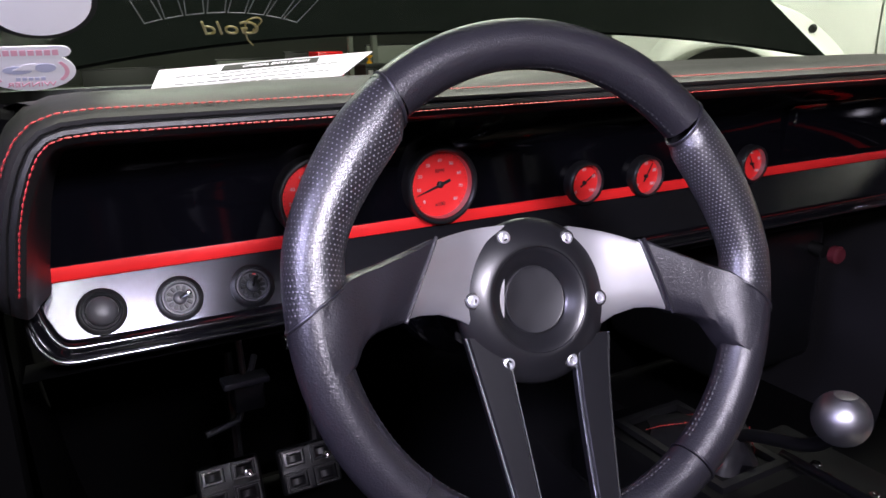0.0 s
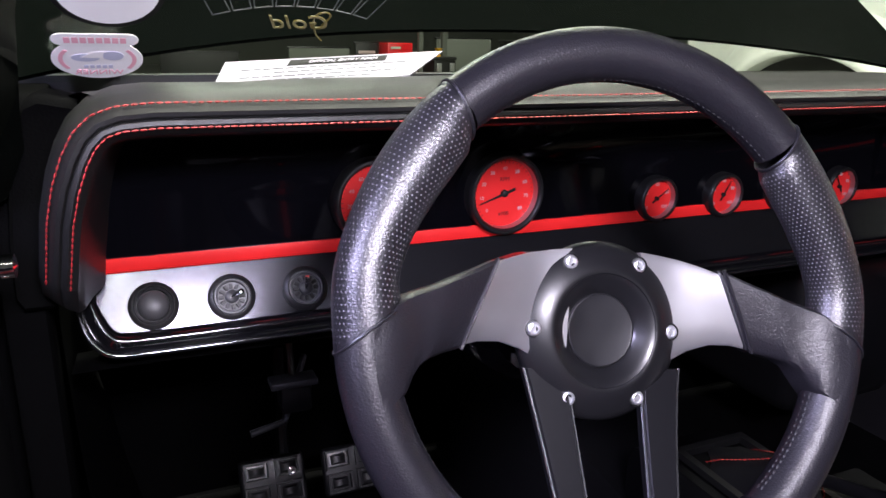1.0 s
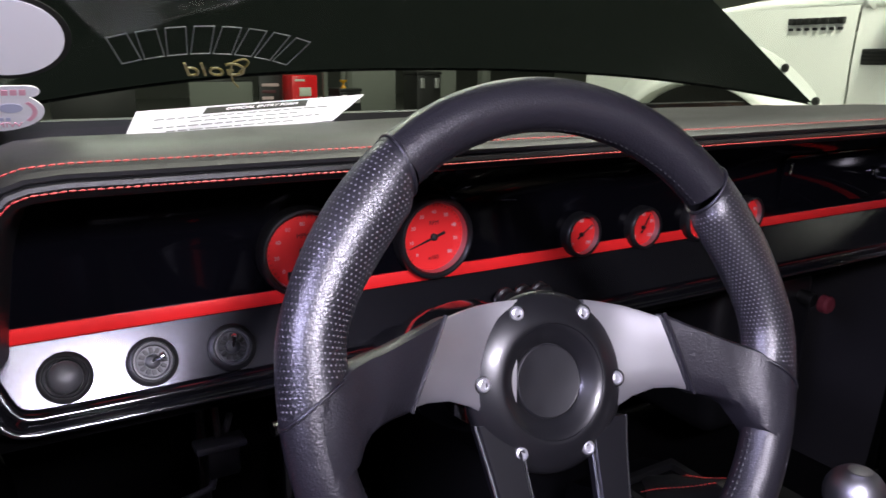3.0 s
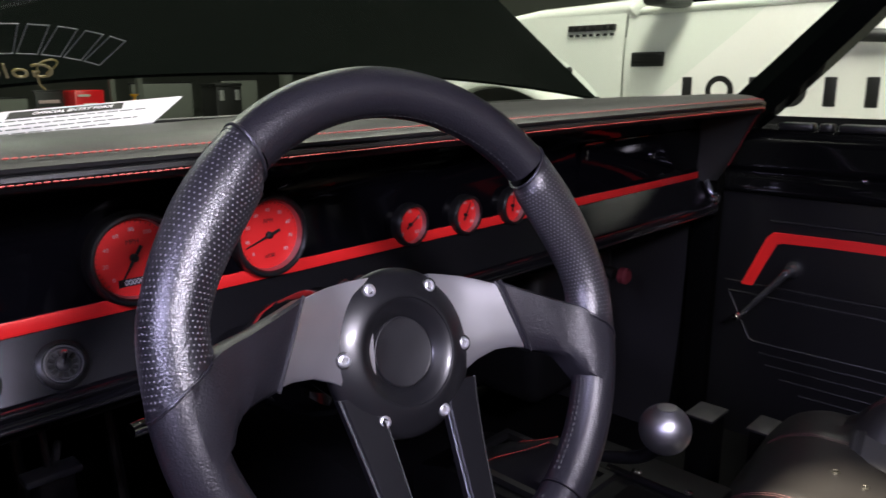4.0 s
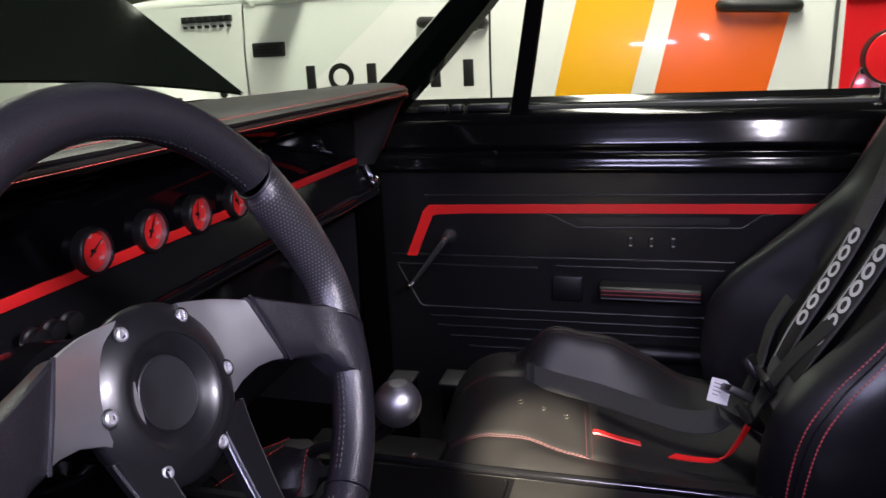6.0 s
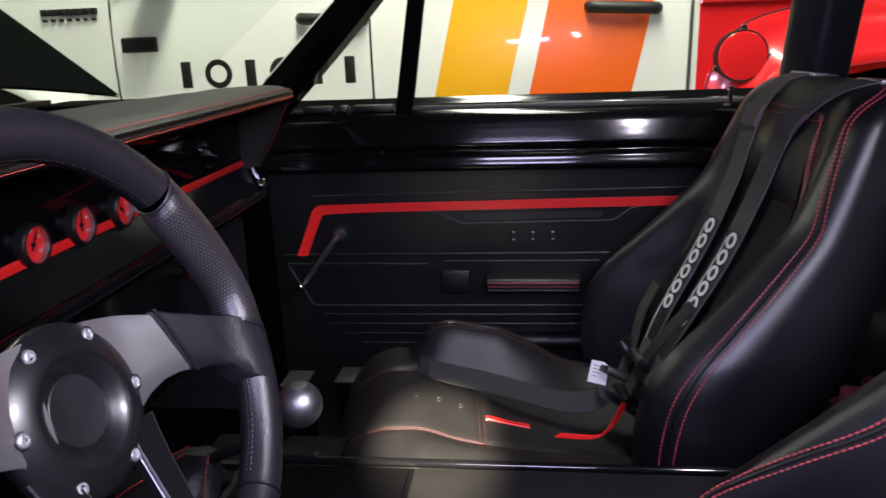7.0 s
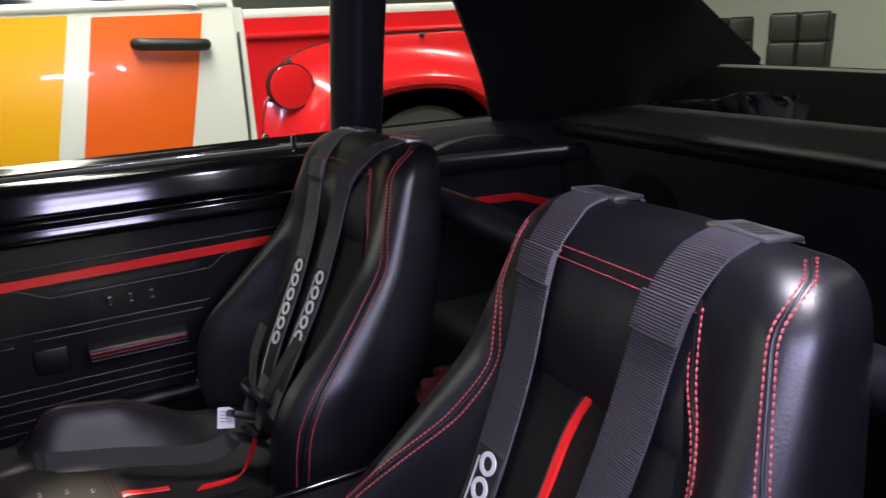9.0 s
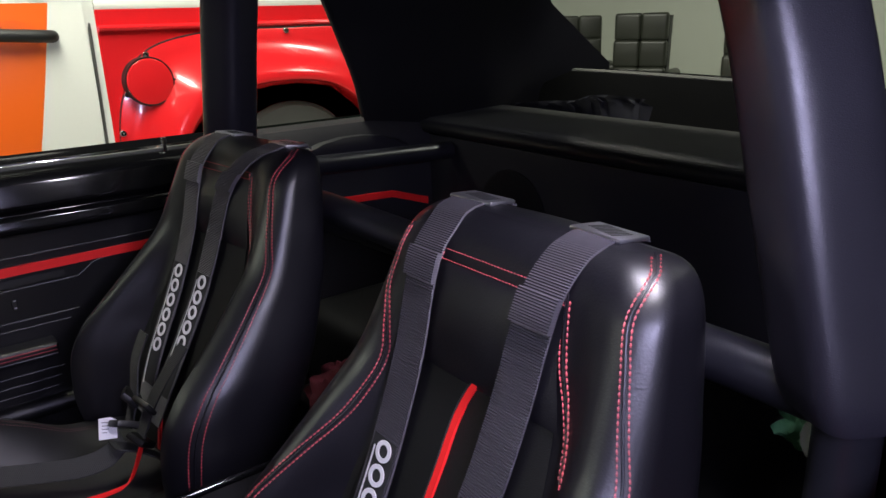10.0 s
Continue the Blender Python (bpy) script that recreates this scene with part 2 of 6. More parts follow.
def smooth_line(pts, n=8):
    """A Catmull-Rom line through points."""
    P = [Vector(p) for p in pts]
    out = []
    for i in range(len(P) - 1):
        a, b, c, d = P[max(i - 1, 0)], P[i], P[i + 1], P[min(i + 2, len(P) - 1)]
        for k in range(n):
            t = k / n
            out.append(0.5 * (2 * b + (c - a) * t + (2 * a - 5 * b + 4 * c - d) * t * t + (3 * b - a - 3 * c + d) * t ** 3))
    out.append(P[-1])
    return out


def even(pts, step):
    """Points at even steps along a line."""
    P = [Vector(p) for p in pts]
    out, left = [P[0]], step
    for a, b in zip(P, P[1:]):
        d = (b - a).length
        pos = 0.0
        while d - pos >= left:
            pos += left
            out.append(a.lerp(b, pos / d))
            left = step
        left -= d - pos
    return out


def stitches(pts, gap=0.0052, length=0.0037, thick=0.0006):
    """Short threads in a row along a line: one mesh."""
    verts, faces = [], []
    E = even(pts, gap)
    for a, b in zip(E, E[1:]):
        t = (b - a).normalized()
        up = Vector((0, 0, 1)) if abs(t.z) < 0.8 else Vector((0, 1, 0))
        s = t.cross(up).normalized() * thick
        u = s.cross(t).normalized() * thick
        base = len(verts)
        for f, w in ((0.0, 0.55), (0.5, 1.25), (1.0, 0.55)):
            c = a + t * (length * f)
            verts += [c + s * w, c + u * w, c - s * w, c - u * w]
        for r in (0, 4):
            for k in range(4):
                faces.append((base + r + k, base + r + (k + 1) % 4, base + r + 4 + (k + 1) % 4, base + r + 4 + k))
    return verts, faces


def slab(outline, thick, m=None, bevel=0.0):
    """A flat plate: an outline in x, y, extruded from z = 0 up."""
    bm = bmesh.new()
    f = bm.faces.new([bm.verts.new((x, y, 0)) for x, y in outline])
    r = bmesh.ops.extrude_face_region(bm, geom=[f])
    bmesh.ops.translate(bm, vec=(0, 0, thick), verts=[v for v in r["geom"] if isinstance(v, bmesh.types.BMVert)])
    bmesh.ops.recalc_face_normals(bm, faces=bm.faces)
    if bevel:
        top = [e for e in bm.edges if all(abs(v.co.z - thick) < 1e-6 for v in e.verts)]
        bmesh.ops.bevel(bm, geom=top, offset=bevel, segments=2, affect="EDGES", profile=0.5)
    if m is not None:
        bm.transform(m)
    return bm


def axes(origin, x, y):
    """A pose with the given x and y directions."""
    x = Vector(x).normalized()
    z = x.cross(Vector(y)).normalized()
    y = z.cross(x)
    return Matrix(((x.x, y.x, z.x, origin[0]), (x.y, y.y, z.y, origin[1]), (x.z, y.z, z.z, origin[2]), (0, 0, 0, 1)))


def lettering(name, words, size, m, mat, parent, label=""):
    """Words in the built-in font, as a thin mesh in the x, y plane of m."""
    c = bpy.data.curves.new(name, "FONT")
    c.body, c.size, c.align_x, c.align_y, c.extrude = words, size, "CENTER", "CENTER", size * 0.02
    c.resolution_u = 3
    tmp = new("temporary", c)
    me = bpy.data.meshes.new_from_object(tmp)
    bpy.data.objects.remove(tmp)
    bpy.data.curves.remove(c)
    me.transform(m)
    me.materials.clear()
    me.materials.append(mat)
    ob = new(name, me)
    ob.parent = parent
    if label:
        tagged(ob, label=label)
    return ob


def lerp_table(table, v):
    """Values from rows of (v, a, b, ...), along a smooth curve through the rows."""
    n = len(table)
    i = 0
    while i < n - 2 and v > table[i + 1][0]:
        i += 1
    a, b = table[i], table[i + 1]
    h = b[0] - a[0]
    t = min(1.0, max(0.0, (v - a[0]) / h))
    out = []
    for k in range(1, len(a)):
        d = (b[k] - a[k]) / h
        before = (a[k] - table[i - 1][k]) / (a[0] - table[i - 1][0]) if i else d
        after = (table[i + 2][k] - b[k]) / (table[i + 2][0] - b[0]) if i + 2 < n else d
        m0 = 0.0 if before * d <= 0 else 2 * before * d / (before + d)
        m1 = 0.0 if after * d <= 0 else 2 * after * d / (after + d)
        out.append((2 * t ** 3 - 3 * t * t + 1) * a[k] + (t ** 3 - 2 * t * t + t) * h * m0 + (3 * t * t - 2 * t ** 3) * b[k] + (t ** 3 - t * t) * h * m1)
    return out


# ---- the hall ----
part("ground", box(-16, 16, -18, 20, -0.1, 0, 0), CONCRETE, None, "grey polished concrete hall floor", kind="structure")
part("ceiling", box(-16, 16, -18, 20, 7.0, 7.1, 0), CEIL, None, "dark hall ceiling", kind="structure")
part("wall_north", box(-16, 16, 20, 20.2, 0, 7, 0), DIM_WALL, None, "hall wall in grey darkened for its dim end", kind="structure")
part("wall_south", box(-16, 16, -18.2, -18, 0, 7, 0), WALL, None, "pale green hall wall", kind="structure")
part("wall_east", box(16, 16.2, -18, 20, 0, 7, 0), WALL, None, "pale green hall wall", kind="structure")
part("wall_west", box(-16.2, -16, -18, 20, 0, 7, 0), WALL, None, "pale green hall wall", kind="structure")


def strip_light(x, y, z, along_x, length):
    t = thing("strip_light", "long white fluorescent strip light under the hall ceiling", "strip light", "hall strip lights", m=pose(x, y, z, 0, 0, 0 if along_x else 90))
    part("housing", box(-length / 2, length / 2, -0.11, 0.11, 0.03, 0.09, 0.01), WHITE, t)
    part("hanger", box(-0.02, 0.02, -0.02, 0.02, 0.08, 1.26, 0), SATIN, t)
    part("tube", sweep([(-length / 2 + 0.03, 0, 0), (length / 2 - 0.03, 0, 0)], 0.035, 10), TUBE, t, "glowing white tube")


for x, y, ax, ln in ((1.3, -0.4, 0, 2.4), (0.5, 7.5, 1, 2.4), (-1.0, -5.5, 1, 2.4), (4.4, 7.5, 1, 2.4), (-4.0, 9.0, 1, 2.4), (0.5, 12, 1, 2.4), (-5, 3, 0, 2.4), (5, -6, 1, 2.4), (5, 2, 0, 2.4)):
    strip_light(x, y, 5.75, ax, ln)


# ---- dashboard ----
dash = thing("dashboard", "black leather-topped dashboard with red stitching and gloss black face", "dashboard")


LEG = [(0.729, 0.820), (0.7265, 0.845), (0.718, 0.898), (0.711, 0.925), (0.703, 0.946), (0.694, 0.962), (0.681, 0.974), (0.664, 0.980), (0.640, 0.982)]


def dash_outline(inset):
    """The brow's run in x, z: up one end, over the rounded corner, along and down the other end."""
    pts = []
    for i, (x, z) in enumerate(LEG):
        a, b = LEG[max(i - 1, 0)], LEG[min(i + 1, len(LEG) - 1)]
        n = Vector((a[1] - b[1], a[0] - b[0])).normalized()
        pts.append((-(x + n.x * inset), z - abs(n.y) * inset))
    mid = [(-0.56 + 0.08 * k, 0.982 - inset) for k in range(15)]
    return pts + mid + [(-x, z) for x, z in reversed(pts)]


def brow_row(inset, y):
    def pull(z):
        return lerp_table([(0.80, 0.2), (0.82, 0.36), (0.85, 0.72), (0.89, 0.88), (0.95, 1.0), (1.2, 1.0)], z)[0]
    def lean(z):
        return lerp_table([(0.80, 0.0), (0.82, 0.06), (0.845, 0.26), (0.90, 0.52), (0.95, 0.74), (0.970, 0.86), (0.982, 1.0), (1.2, 1.0)], z)[0]
    return [(x, y * (lean if x > 0.6 else pull)(z + inset) if y < 0 else y, z) for x, z in dash_outline(inset)]


# the padded hood over the dials: outer skin, rolled nose and inner cheek down to the face
rows = [brow_row(0.010, 0.10), brow_row(0.000, 0.03), brow_row(-0.0035, -0.03), brow_row(-0.0045, -0.07), brow_row(-0.003, -0.10), brow_row(0.003, -0.118), brow_row(0.009, -0.128),
        brow_row(0.012, -0.1275), brow_row(0.0135, -0.125), brow_row(0.015, -0.1275), brow_row(0.018, -0.128), brow_row(0.025, -0.122), brow_row(0.029, -0.105), brow_row(0.034, -0.06), brow_row(0.042, -0.02), brow_row(0.044, 0.02)]
part("brow", loft(rows), DASH_LEATHER, dash, "padded black leather brow")
rows = []
for i in range(15):
    y = -0.08 + 0.40 * i / 14
    w = 0.675 + 0.03 * min(1, i / 5)
    rows.append([(w * u, y - 0.10 * (u * u) * (i / 14), 0.986 - 0.006 * u ** 8 - 0.12 * max(0.0, y - 0.10 * (1 - u * u) + 0.02) - 0.02 * max(0.0, y - 0.2)) for u in (k / 16 - 1 for k in range(33))])
part("top_pad", loft(rows), DASH_LEATHER, dash, "matt black leather top")
for inset, y, nm in ((0.0035, -0.1215, "stitching"), (0.0205, -0.1275, "stitching")):
    part(nm, stitches([(x, y_ - 0.001, z + 0.0006) for x, y_, z in brow_row(inset, y)[1:-1]], 0.0055, 0.0045, 0.0007), THREAD, dash, "red double stitching", smooth=False, kind="stuff")
# padded end of the dash beside the driver's door
END = [(-0.690, 0.972), (-0.718, 0.9775), (-0.728, 0.973), (-0.735, 0.960), (-0.742, 0.930), (-0.748, 0.898), (-0.752, 0.86), (-0.753, 0.812), (-0.748, 0.803), (-0.725, 0.803)]
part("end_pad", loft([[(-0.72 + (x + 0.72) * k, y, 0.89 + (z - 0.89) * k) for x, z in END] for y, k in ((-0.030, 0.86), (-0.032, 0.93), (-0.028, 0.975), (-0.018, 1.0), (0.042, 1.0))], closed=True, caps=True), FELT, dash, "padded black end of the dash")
# gloss face above the stripe, curling towards the driver under the brow
face = [[(x, 0.0045 - 0.030 * max(0, (z - 0.905) / 0.05) ** 1.5, z) for x in (-0.705 + 1.41 * k / 20 for k in range(21))] for z in (0.815, 0.836, 0.86, 0.885, 0.91, 0.935, 0.955)]
part("face", loft(face), FACE, dash, "gloss black dash face")
part("stripe", box(-0.70, 0.695, 0.0015, 0.007, 0.8205, 0.8335, 0.0006), RED, dash, "bright red trim stripe")
# lower panel: a satin fascia set in a rolled gloss surround
part("fascia", loft([[(x, 0.0005 - 0.0296 * t, 0.8203 - 0.0593 * t) for x in (-0.695 + 1.385 * k / 24 for k in range(25))] for t in (0, 0.25, 0.5, 0.75, 1)]), PANEL, dash, "satin black metal switch panel")


def lip_row(d, y, dz):
    r = 0.05
    pts = [(-0.714 - d, 0.824), (-0.710 - d, 0.803), (-0.704 - d, 0.785 - dz * 0.6), (-0.694 - d * 0.7, 0.773 - dz * 0.9), (-0.680 - d * 0.3, 0.768 - dz), (-0.655, 0.767 - dz)]
    pts += [(-0.6 + 0.1 * k, 0.7665 - dz) for k in range(13)]
    pts += [(0.68, 0.767 - dz), (0.698 + d * 0.5, 0.775 - dz), (0.703 + d, 0.79), (0.705 + d, 0.822)]
    return [(p.x, y + 0.5 * max(0.0, p.z - 0.769 + dz), p.z) for p in smooth_line([(x, 0, z) for x, z in pts], 4)]


part("lower_lip", loft([lip_row(-0.014, -0.026, -0.007), lip_row(-0.013, -0.034, -0.006), lip_row(-0.011, -0.038, -0.004), lip_row(-0.008, -0.0385, -0.001), lip_row(-0.005, -0.037, 0.002), lip_row(-0.002, -0.038, 0.006), lip_row(0.001, -0.0395, 0.009), lip_row(0.0025, -0.038, 0.011), lip_row(0.003, -0.034, 0.0125), lip_row(0.003, -0.02, 0.013), lip_row(0.004, 0.06, 0.016)]), GLOSS, dash, "rolled gloss black lower lip")
for d, y, dz in ((-0.0105, -0.0372, -0.0035), (0.0008, -0.0385, 0.0088)):
    part("lip_bead", sweep(lip_row(d, y, dz), 0.0027, 12), BEAD, dash, "rolled gloss bead along the lip")
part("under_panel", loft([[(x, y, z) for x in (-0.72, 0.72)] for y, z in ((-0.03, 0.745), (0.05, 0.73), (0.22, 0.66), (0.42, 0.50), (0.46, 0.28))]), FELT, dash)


def switch(x, z, kind, tilt=(0, 0, 1)):
    m = axes((x, 0.0003 - 0.030 * (0.821 - z) / 0.06, z), (1, 0, 0), (0, 0.45, 0.9)) @ Matrix.Diagonal((0.80, 0.80, 0.84, 1))
    t = thing(kind, {"push_knob": "round black push knob on the switch panel", "toggle_switch": "toggle switch in a dark ribbed ring on the switch panel"}[kind], "switch", "dash switches", m=m)
    part("bezel", lathe([(0.0, 0), (0.026, 0.0), (0.0265, 0.004), (0.024, 0.006), (0.0215, 0.0065), (0.021, 0.003), (0.0, 0.003)], 36), PLASTIC, t)
    if kind == "push_knob":
        part("collar", lathe([(0.0212, 0.003), (0.0205, 0.0068), (0.0180, 0.0075), (0.0172, 0.004)], 36, caps=False), SATIN, t, "satin black collar")
        part("button", lathe([(0.0170, 0.003), (0.0162, 0.0085), (0.0150, 0.0105), (0.0115, 0.0128), (0.006, 0.0142), (0.0, 0.0146)], 36), SWITCH_CAP, t, "domed satin button")
    else:
        part("inner_ring", lathe([(0.0208, 0.003), (0.0200, 0.0068), (0.0178, 0.0070), (0.0165, 0.0045), (0, 0.0040)], 36), SWITCH_CAP, t, "satin grey ring")
        for k in range(12):
            part("rib", box(-0.0021, 0.0021, 0.0088, 0.0150, 0.0040, 0.0066, 0.0006, 1), BLACK, t).matrix_local = pose(0, 0, 0, 0, 0, 30 * k)
        part("boss", lathe([(0.0080, 0.004), (0.0075, 0.0075), (0.0050, 0.0085), (0, 0.0086)], 20), SWITCH_RING, t)
        lever = Vector(tilt).normalized()
        part("toggle", sweep([Vector((0, 0, 0.007)) + lever * d for d in (0.0, 0.004, 0.010, 0.014, 0.0155)], lambda f: 0.0024 + 0.0014 * f if f < 0.9 else 0.0022, 12), CHROME, t, "chrome toggle lever")


switch(-0.650, 0.792, "push_knob")
switch(-0.583, 0.792, "toggle_switch", (0.8, 0.25, 0.8))
switch(-0.515, 0.792, "toggle_switch", (0.1, 0.9, 0.7))


def gauge(x, z, r, needle, numbers, words, big):
    """A deep round cup with its dial at the bottom, a bright inner wall and a black rolled bezel."""
    m = axes((x, -0.0005 if big else 0.0005, z), (1, 0, 0), (0, 0.0, 1))
    t = thing("dash_gauge", ("large" if big else "small") + " round dash gauge with red dial and black bezel", "gauge", "dash gauges", m=m)
    D, H = r, (0.012 if big else 0.010)
    R = D + (0.0082 if big else 0.0052)
    part("bezel", lathe([(R, -0.02), (R, H * 0.5), (R - 0.0006, H * 0.8), (R - 0.0022, H), (R - 0.0045, H * 1.02), (D + 0.0022, H * 0.9), (D + 0.0012, H * 0.72)], 56, caps=False), PLASTIC, t, "black bezel ring")
    part("inner_wall", lathe([(D + 0.0013, H * 0.74), (D + 0.0006, H * 0.4), (D + 0.0001, 0.0008)], 56, caps=False), GAUGE_WALL, t, "bright inner wall of the cup")
    part("dial", lathe([(D + 0.0004, 0.0010), (0.0, 0.0012)], 56), RED_FACE, t, "red dial")
    n = len(numbers)
    for k, w in enumerate(numbers):
        a = radians(222 - 264 * k / (n - 1))
        lettering("number", w, D * (0.15 if big else 0.27), pose(D * 0.74 * math.cos(a), D * 0.74 * math.sin(a), 0.0018), DIAL_TEXT, t)
    for k in range(33 if big else 13):
        a = 222 - 264 * k / (32 if big else 12)
        part("tick", box(D * 0.91, D * (0.97 if k % 4 else 0.98), -D * 0.006, D * 0.006, 0.0012, 0.0018, 0), TICK, t, smooth=False).matrix_local = pose(0, 0, 0, 0, 0, a)
    for w, yy in words:
        lettering("words", w, D * 0.17, pose(0, D * yy, 0.0018), BLACK, t)
    part("needle", slab([(-D * 0.36, -D * 0.045), (0, -D * 0.04), (D * 0.86, -D * 0.010), (D * 0.86, D * 0.010), (0, D * 0.04), (-D * 0.36, D * 0.045)], 0.0008), BLACK, t, "black needle").matrix_local = pose(0, 0, 0.0035, 0, 0, needle)
    part("needle_cap", lathe([(D * 0.11, 0.0015), (D * 0.10, 0.0050), (D * 0.05, 0.0056), (0, 0.0056)], 20), BLACK, t)
    return t


g = gauge(-0.440, 0.8695, 0.0355, 237, ["0", "20", "40", "60", "80", "100", "120", "140", "160"], [("MPH", 0.42)], True)
part("counter_window", box(-0.016, 0.016, -0.0255, -0.0185, 0.0012, 0.0020, 0.0003, 1), BLACK, g, "black odometer window")
lettering("number", "000000", 0.0072, pose(0, -0.0220, 0.0026), PAPER, g)
gauge(-0.2985, 0.8675, 0.0355, 199, ["0", "10", "20", "30", "40", "50", "60", "70", "80"], [("RPM", 0.42), ("x100", -0.62)], True)
for x, z, nd in ((-0.0975, 0.8475, 35), (0.003, 0.8455, 60), (0.1015, 0.8445, 80), (0.202, 0.8425, 120)):
    gauge(x, z, 0.0218, nd, ["0", "40", "60", "80", "100"], [], False)
glove = thing("glovebox_door", "gloss black glovebox door with a chrome lock", "glovebox door", m=axes((0.41, 0.003, 0.884), (1, 0, 0), (0, -0.10, 1)))
part("panel", slab([(-0.14, -0.043), (0.27, -0.043), (0.27, 0.036), (-0.13, 0.036), (-0.14, 0.030)], 0.004, bevel=0.0015), FACE, glove)
part("lock", lathe([(0.008, 0.004), (0.008, 0.008), (0.0065, 0.0095), (0.0, 0.0095)], 24, pose(0.085, 0.0, 0)), CHROME, glove, "chrome key lock")
part("latch_slot", box(-0.128, -0.123, 0.008, 0.026, 0.004, 0.006, 0.001, 1), CHROME, glove, "small chrome latch")
part("end_cap", lathe([(0.0, 0), (0.012, 0.0), (0.013, 0.006), (0.009, 0.010), (0, 0.0105)], 24, axes((0.683, -0.035, 0.785), (1, 0, 0), (0, -0.1, 1))), CHROME, dash, "chrome end plug")

# ---- steering wheel ----
C, TILT_W, YAW_W = (-0.377, -0.3175, 0.858), 0.338, -0.083
nrm = Vector((math.sin(YAW_W) * math.cos(TILT_W), -math.cos(YAW_W) * math.cos(TILT_W), math.sin(TILT_W)))
ax_x = Vector((math.cos(YAW_W), math.sin(YAW_W), 0))
WM = axes(C, ax_x, nrm.cross(ax_x)) @ pose(0, 0, 0, 0, 0, -7.3)
wheel = thing("steering_wheel", "black leather sports steering wheel with brushed aluminium spokes", "steering wheel", m=WM)
RM = 0.1695


def rim_arc(a0, a1, r0, r1, mat, name, label):
    n = max(8, int(abs(a1 - a0) / 3))
    rows = []
    for i in range(n + 1):
        f = i / n
        a = radians(a0 + (a1 - a0) * f)
        r = r0 + (r1 - r0) * f
        e = Vector((math.cos(a), math.sin(a), 0))
        rows.append([e * (RM + r * 1.02 * math.cos(b)) + Vector((0, 0, r * math.sin(b))) for b in (2 * math.pi * k / 20 for k in range(20))])
    return part(name, loft(rows, closed=True, caps=True), mat, wheel, label)


# thumb-shaped grips: degrees above the spoke line, inner and outer edge radius
GRIP = [(-9.0, 0.1500, 0.1865), (-2.0, 0.1475, 0.1873), (2.0, 0.1485, 0.1880), (5.0, 0.1500, 0.1886), (8.0, 0.1508, 0.1888), (15.0, 0.1492, 0.1880), (25.0, 0.1455, 0.1872), (34.0, 0.1440, 0.1870), (40.0, 0.1450, 0.1868), (43.5, 0.1500, 0.1867), (46.0, 0.1527, 0.1865)]


def grip_point(side_x, deg, b, lift=0.0):
    ri, ro = lerp_table(GRIP, deg)
    mid, h = (ri + ro) / 2, (ro - ri) / 2
    t = 0.0176 + 0.15 * (h - 0.0176)
    a = radians(deg)
    r = mid + (h + lift) * math.cos(b)
    return Vector((side_x * r * math.cos(a), r * math.sin(a), (t + lift) * math.sin(b)))


def grip_span(b):
    """First and last degree of the grip at an angle round its section: both ends are cut on a slant."""
    return -2.8 - 4.6 * math.cos(b), 45.2 + 1.8 * math.cos(b)


for side_x in (-1, 1):
    rows = []
    for i in range(37):
        row = []
        for k in range(28):
            b = 2 * math.pi * k / 28
            d0, d1 = grip_span(b)
            row.append(grip_point(side_x, d0 + (d1 - d0) * i / 36, b))
        rows.append(row)
    part("grip", loft(rows, closed=True), GRIP_LEATHER, wheel, "perforated leather grip")
    # the punched holes show their pale backing
    verts, faces = [], []
    for i in range(1, 50):
        for k in range(40):
            b = 2 * math.pi * (k + 0.5 * (i % 2)) / 40
            d0, d1 = grip_span(b)
            deg = -8 + i * 1.09
            if not d0 + 0.9 < deg < d1 - 0.9:
                continue
            c = grip_point(side_x, deg, b, 0.00018)
            ta = (grip_point(side_x, deg + 0.1, b) - grip_point(side_x, deg - 0.1, b)).normalized()
            tb = (grip_point(side_x, deg, b + 0.01) - grip_point(side_x, deg, b - 0.01)).normalized()
            base = len(verts)
            verts += [c + (ta * math.cos(q) + tb * math.sin(q)) * 0.00056 for q in (2 * math.pi * j / 7 for j in range(7))]
            faces.append(tuple(range(base, base + 7)) if side_x > 0 else tuple(range(base + 6, base - 1, -1)))
    part("perforation", (verts, faces), PERF_DOT, wheel, "pale punched holes", smooth=False, kind="stuff")
    # slanted joints at both ends of the grip
    for end, rr in ((0, 0.0010), (1, 0.0013)):
        part("seam", sweep([grip_point(side_x, grip_span(b)[end] + (0.5 if end else -0.5), b, 0.0002) for b in (2 * math.pi * k / 30 for k in range(30))], rr, 8, True), LEATHER, wheel)
    part("seam_groove", sweep([grip_point(side_x, grip_span(b)[1] + 0.05, b, 0.00005) for b in (2 * math.pi * k / 30 for k in range(30))], 0.0004, 6, True), BLACK, wheel)
rim_arc(46, 134, 0.0172, 0.0172, LEATHER, "rim_top", "smooth black leather rim")
rim_arc(181, 309, 0.0172, 0.0168, LEATHER, "rim_lower", "smooth black leather rim")
rim_arc(-1, -50, 0.0172, 0.0168, LEATHER, "rim_lower", "smooth black leather rim")
for a, r in ((-50.5, 0.0175), (230, 0.0175)):
    e = Vector((math.cos(radians(a)), math.sin(radians(a)), 0))
    part("seam", sweep([e * (RM + r * math.cos(b)) + Vector((0, 0, r * math.sin(b))) for b in (2 * math.pi * k / 28 for k in range(28))], 0.0007, 6, True), LEATHER, wheel)
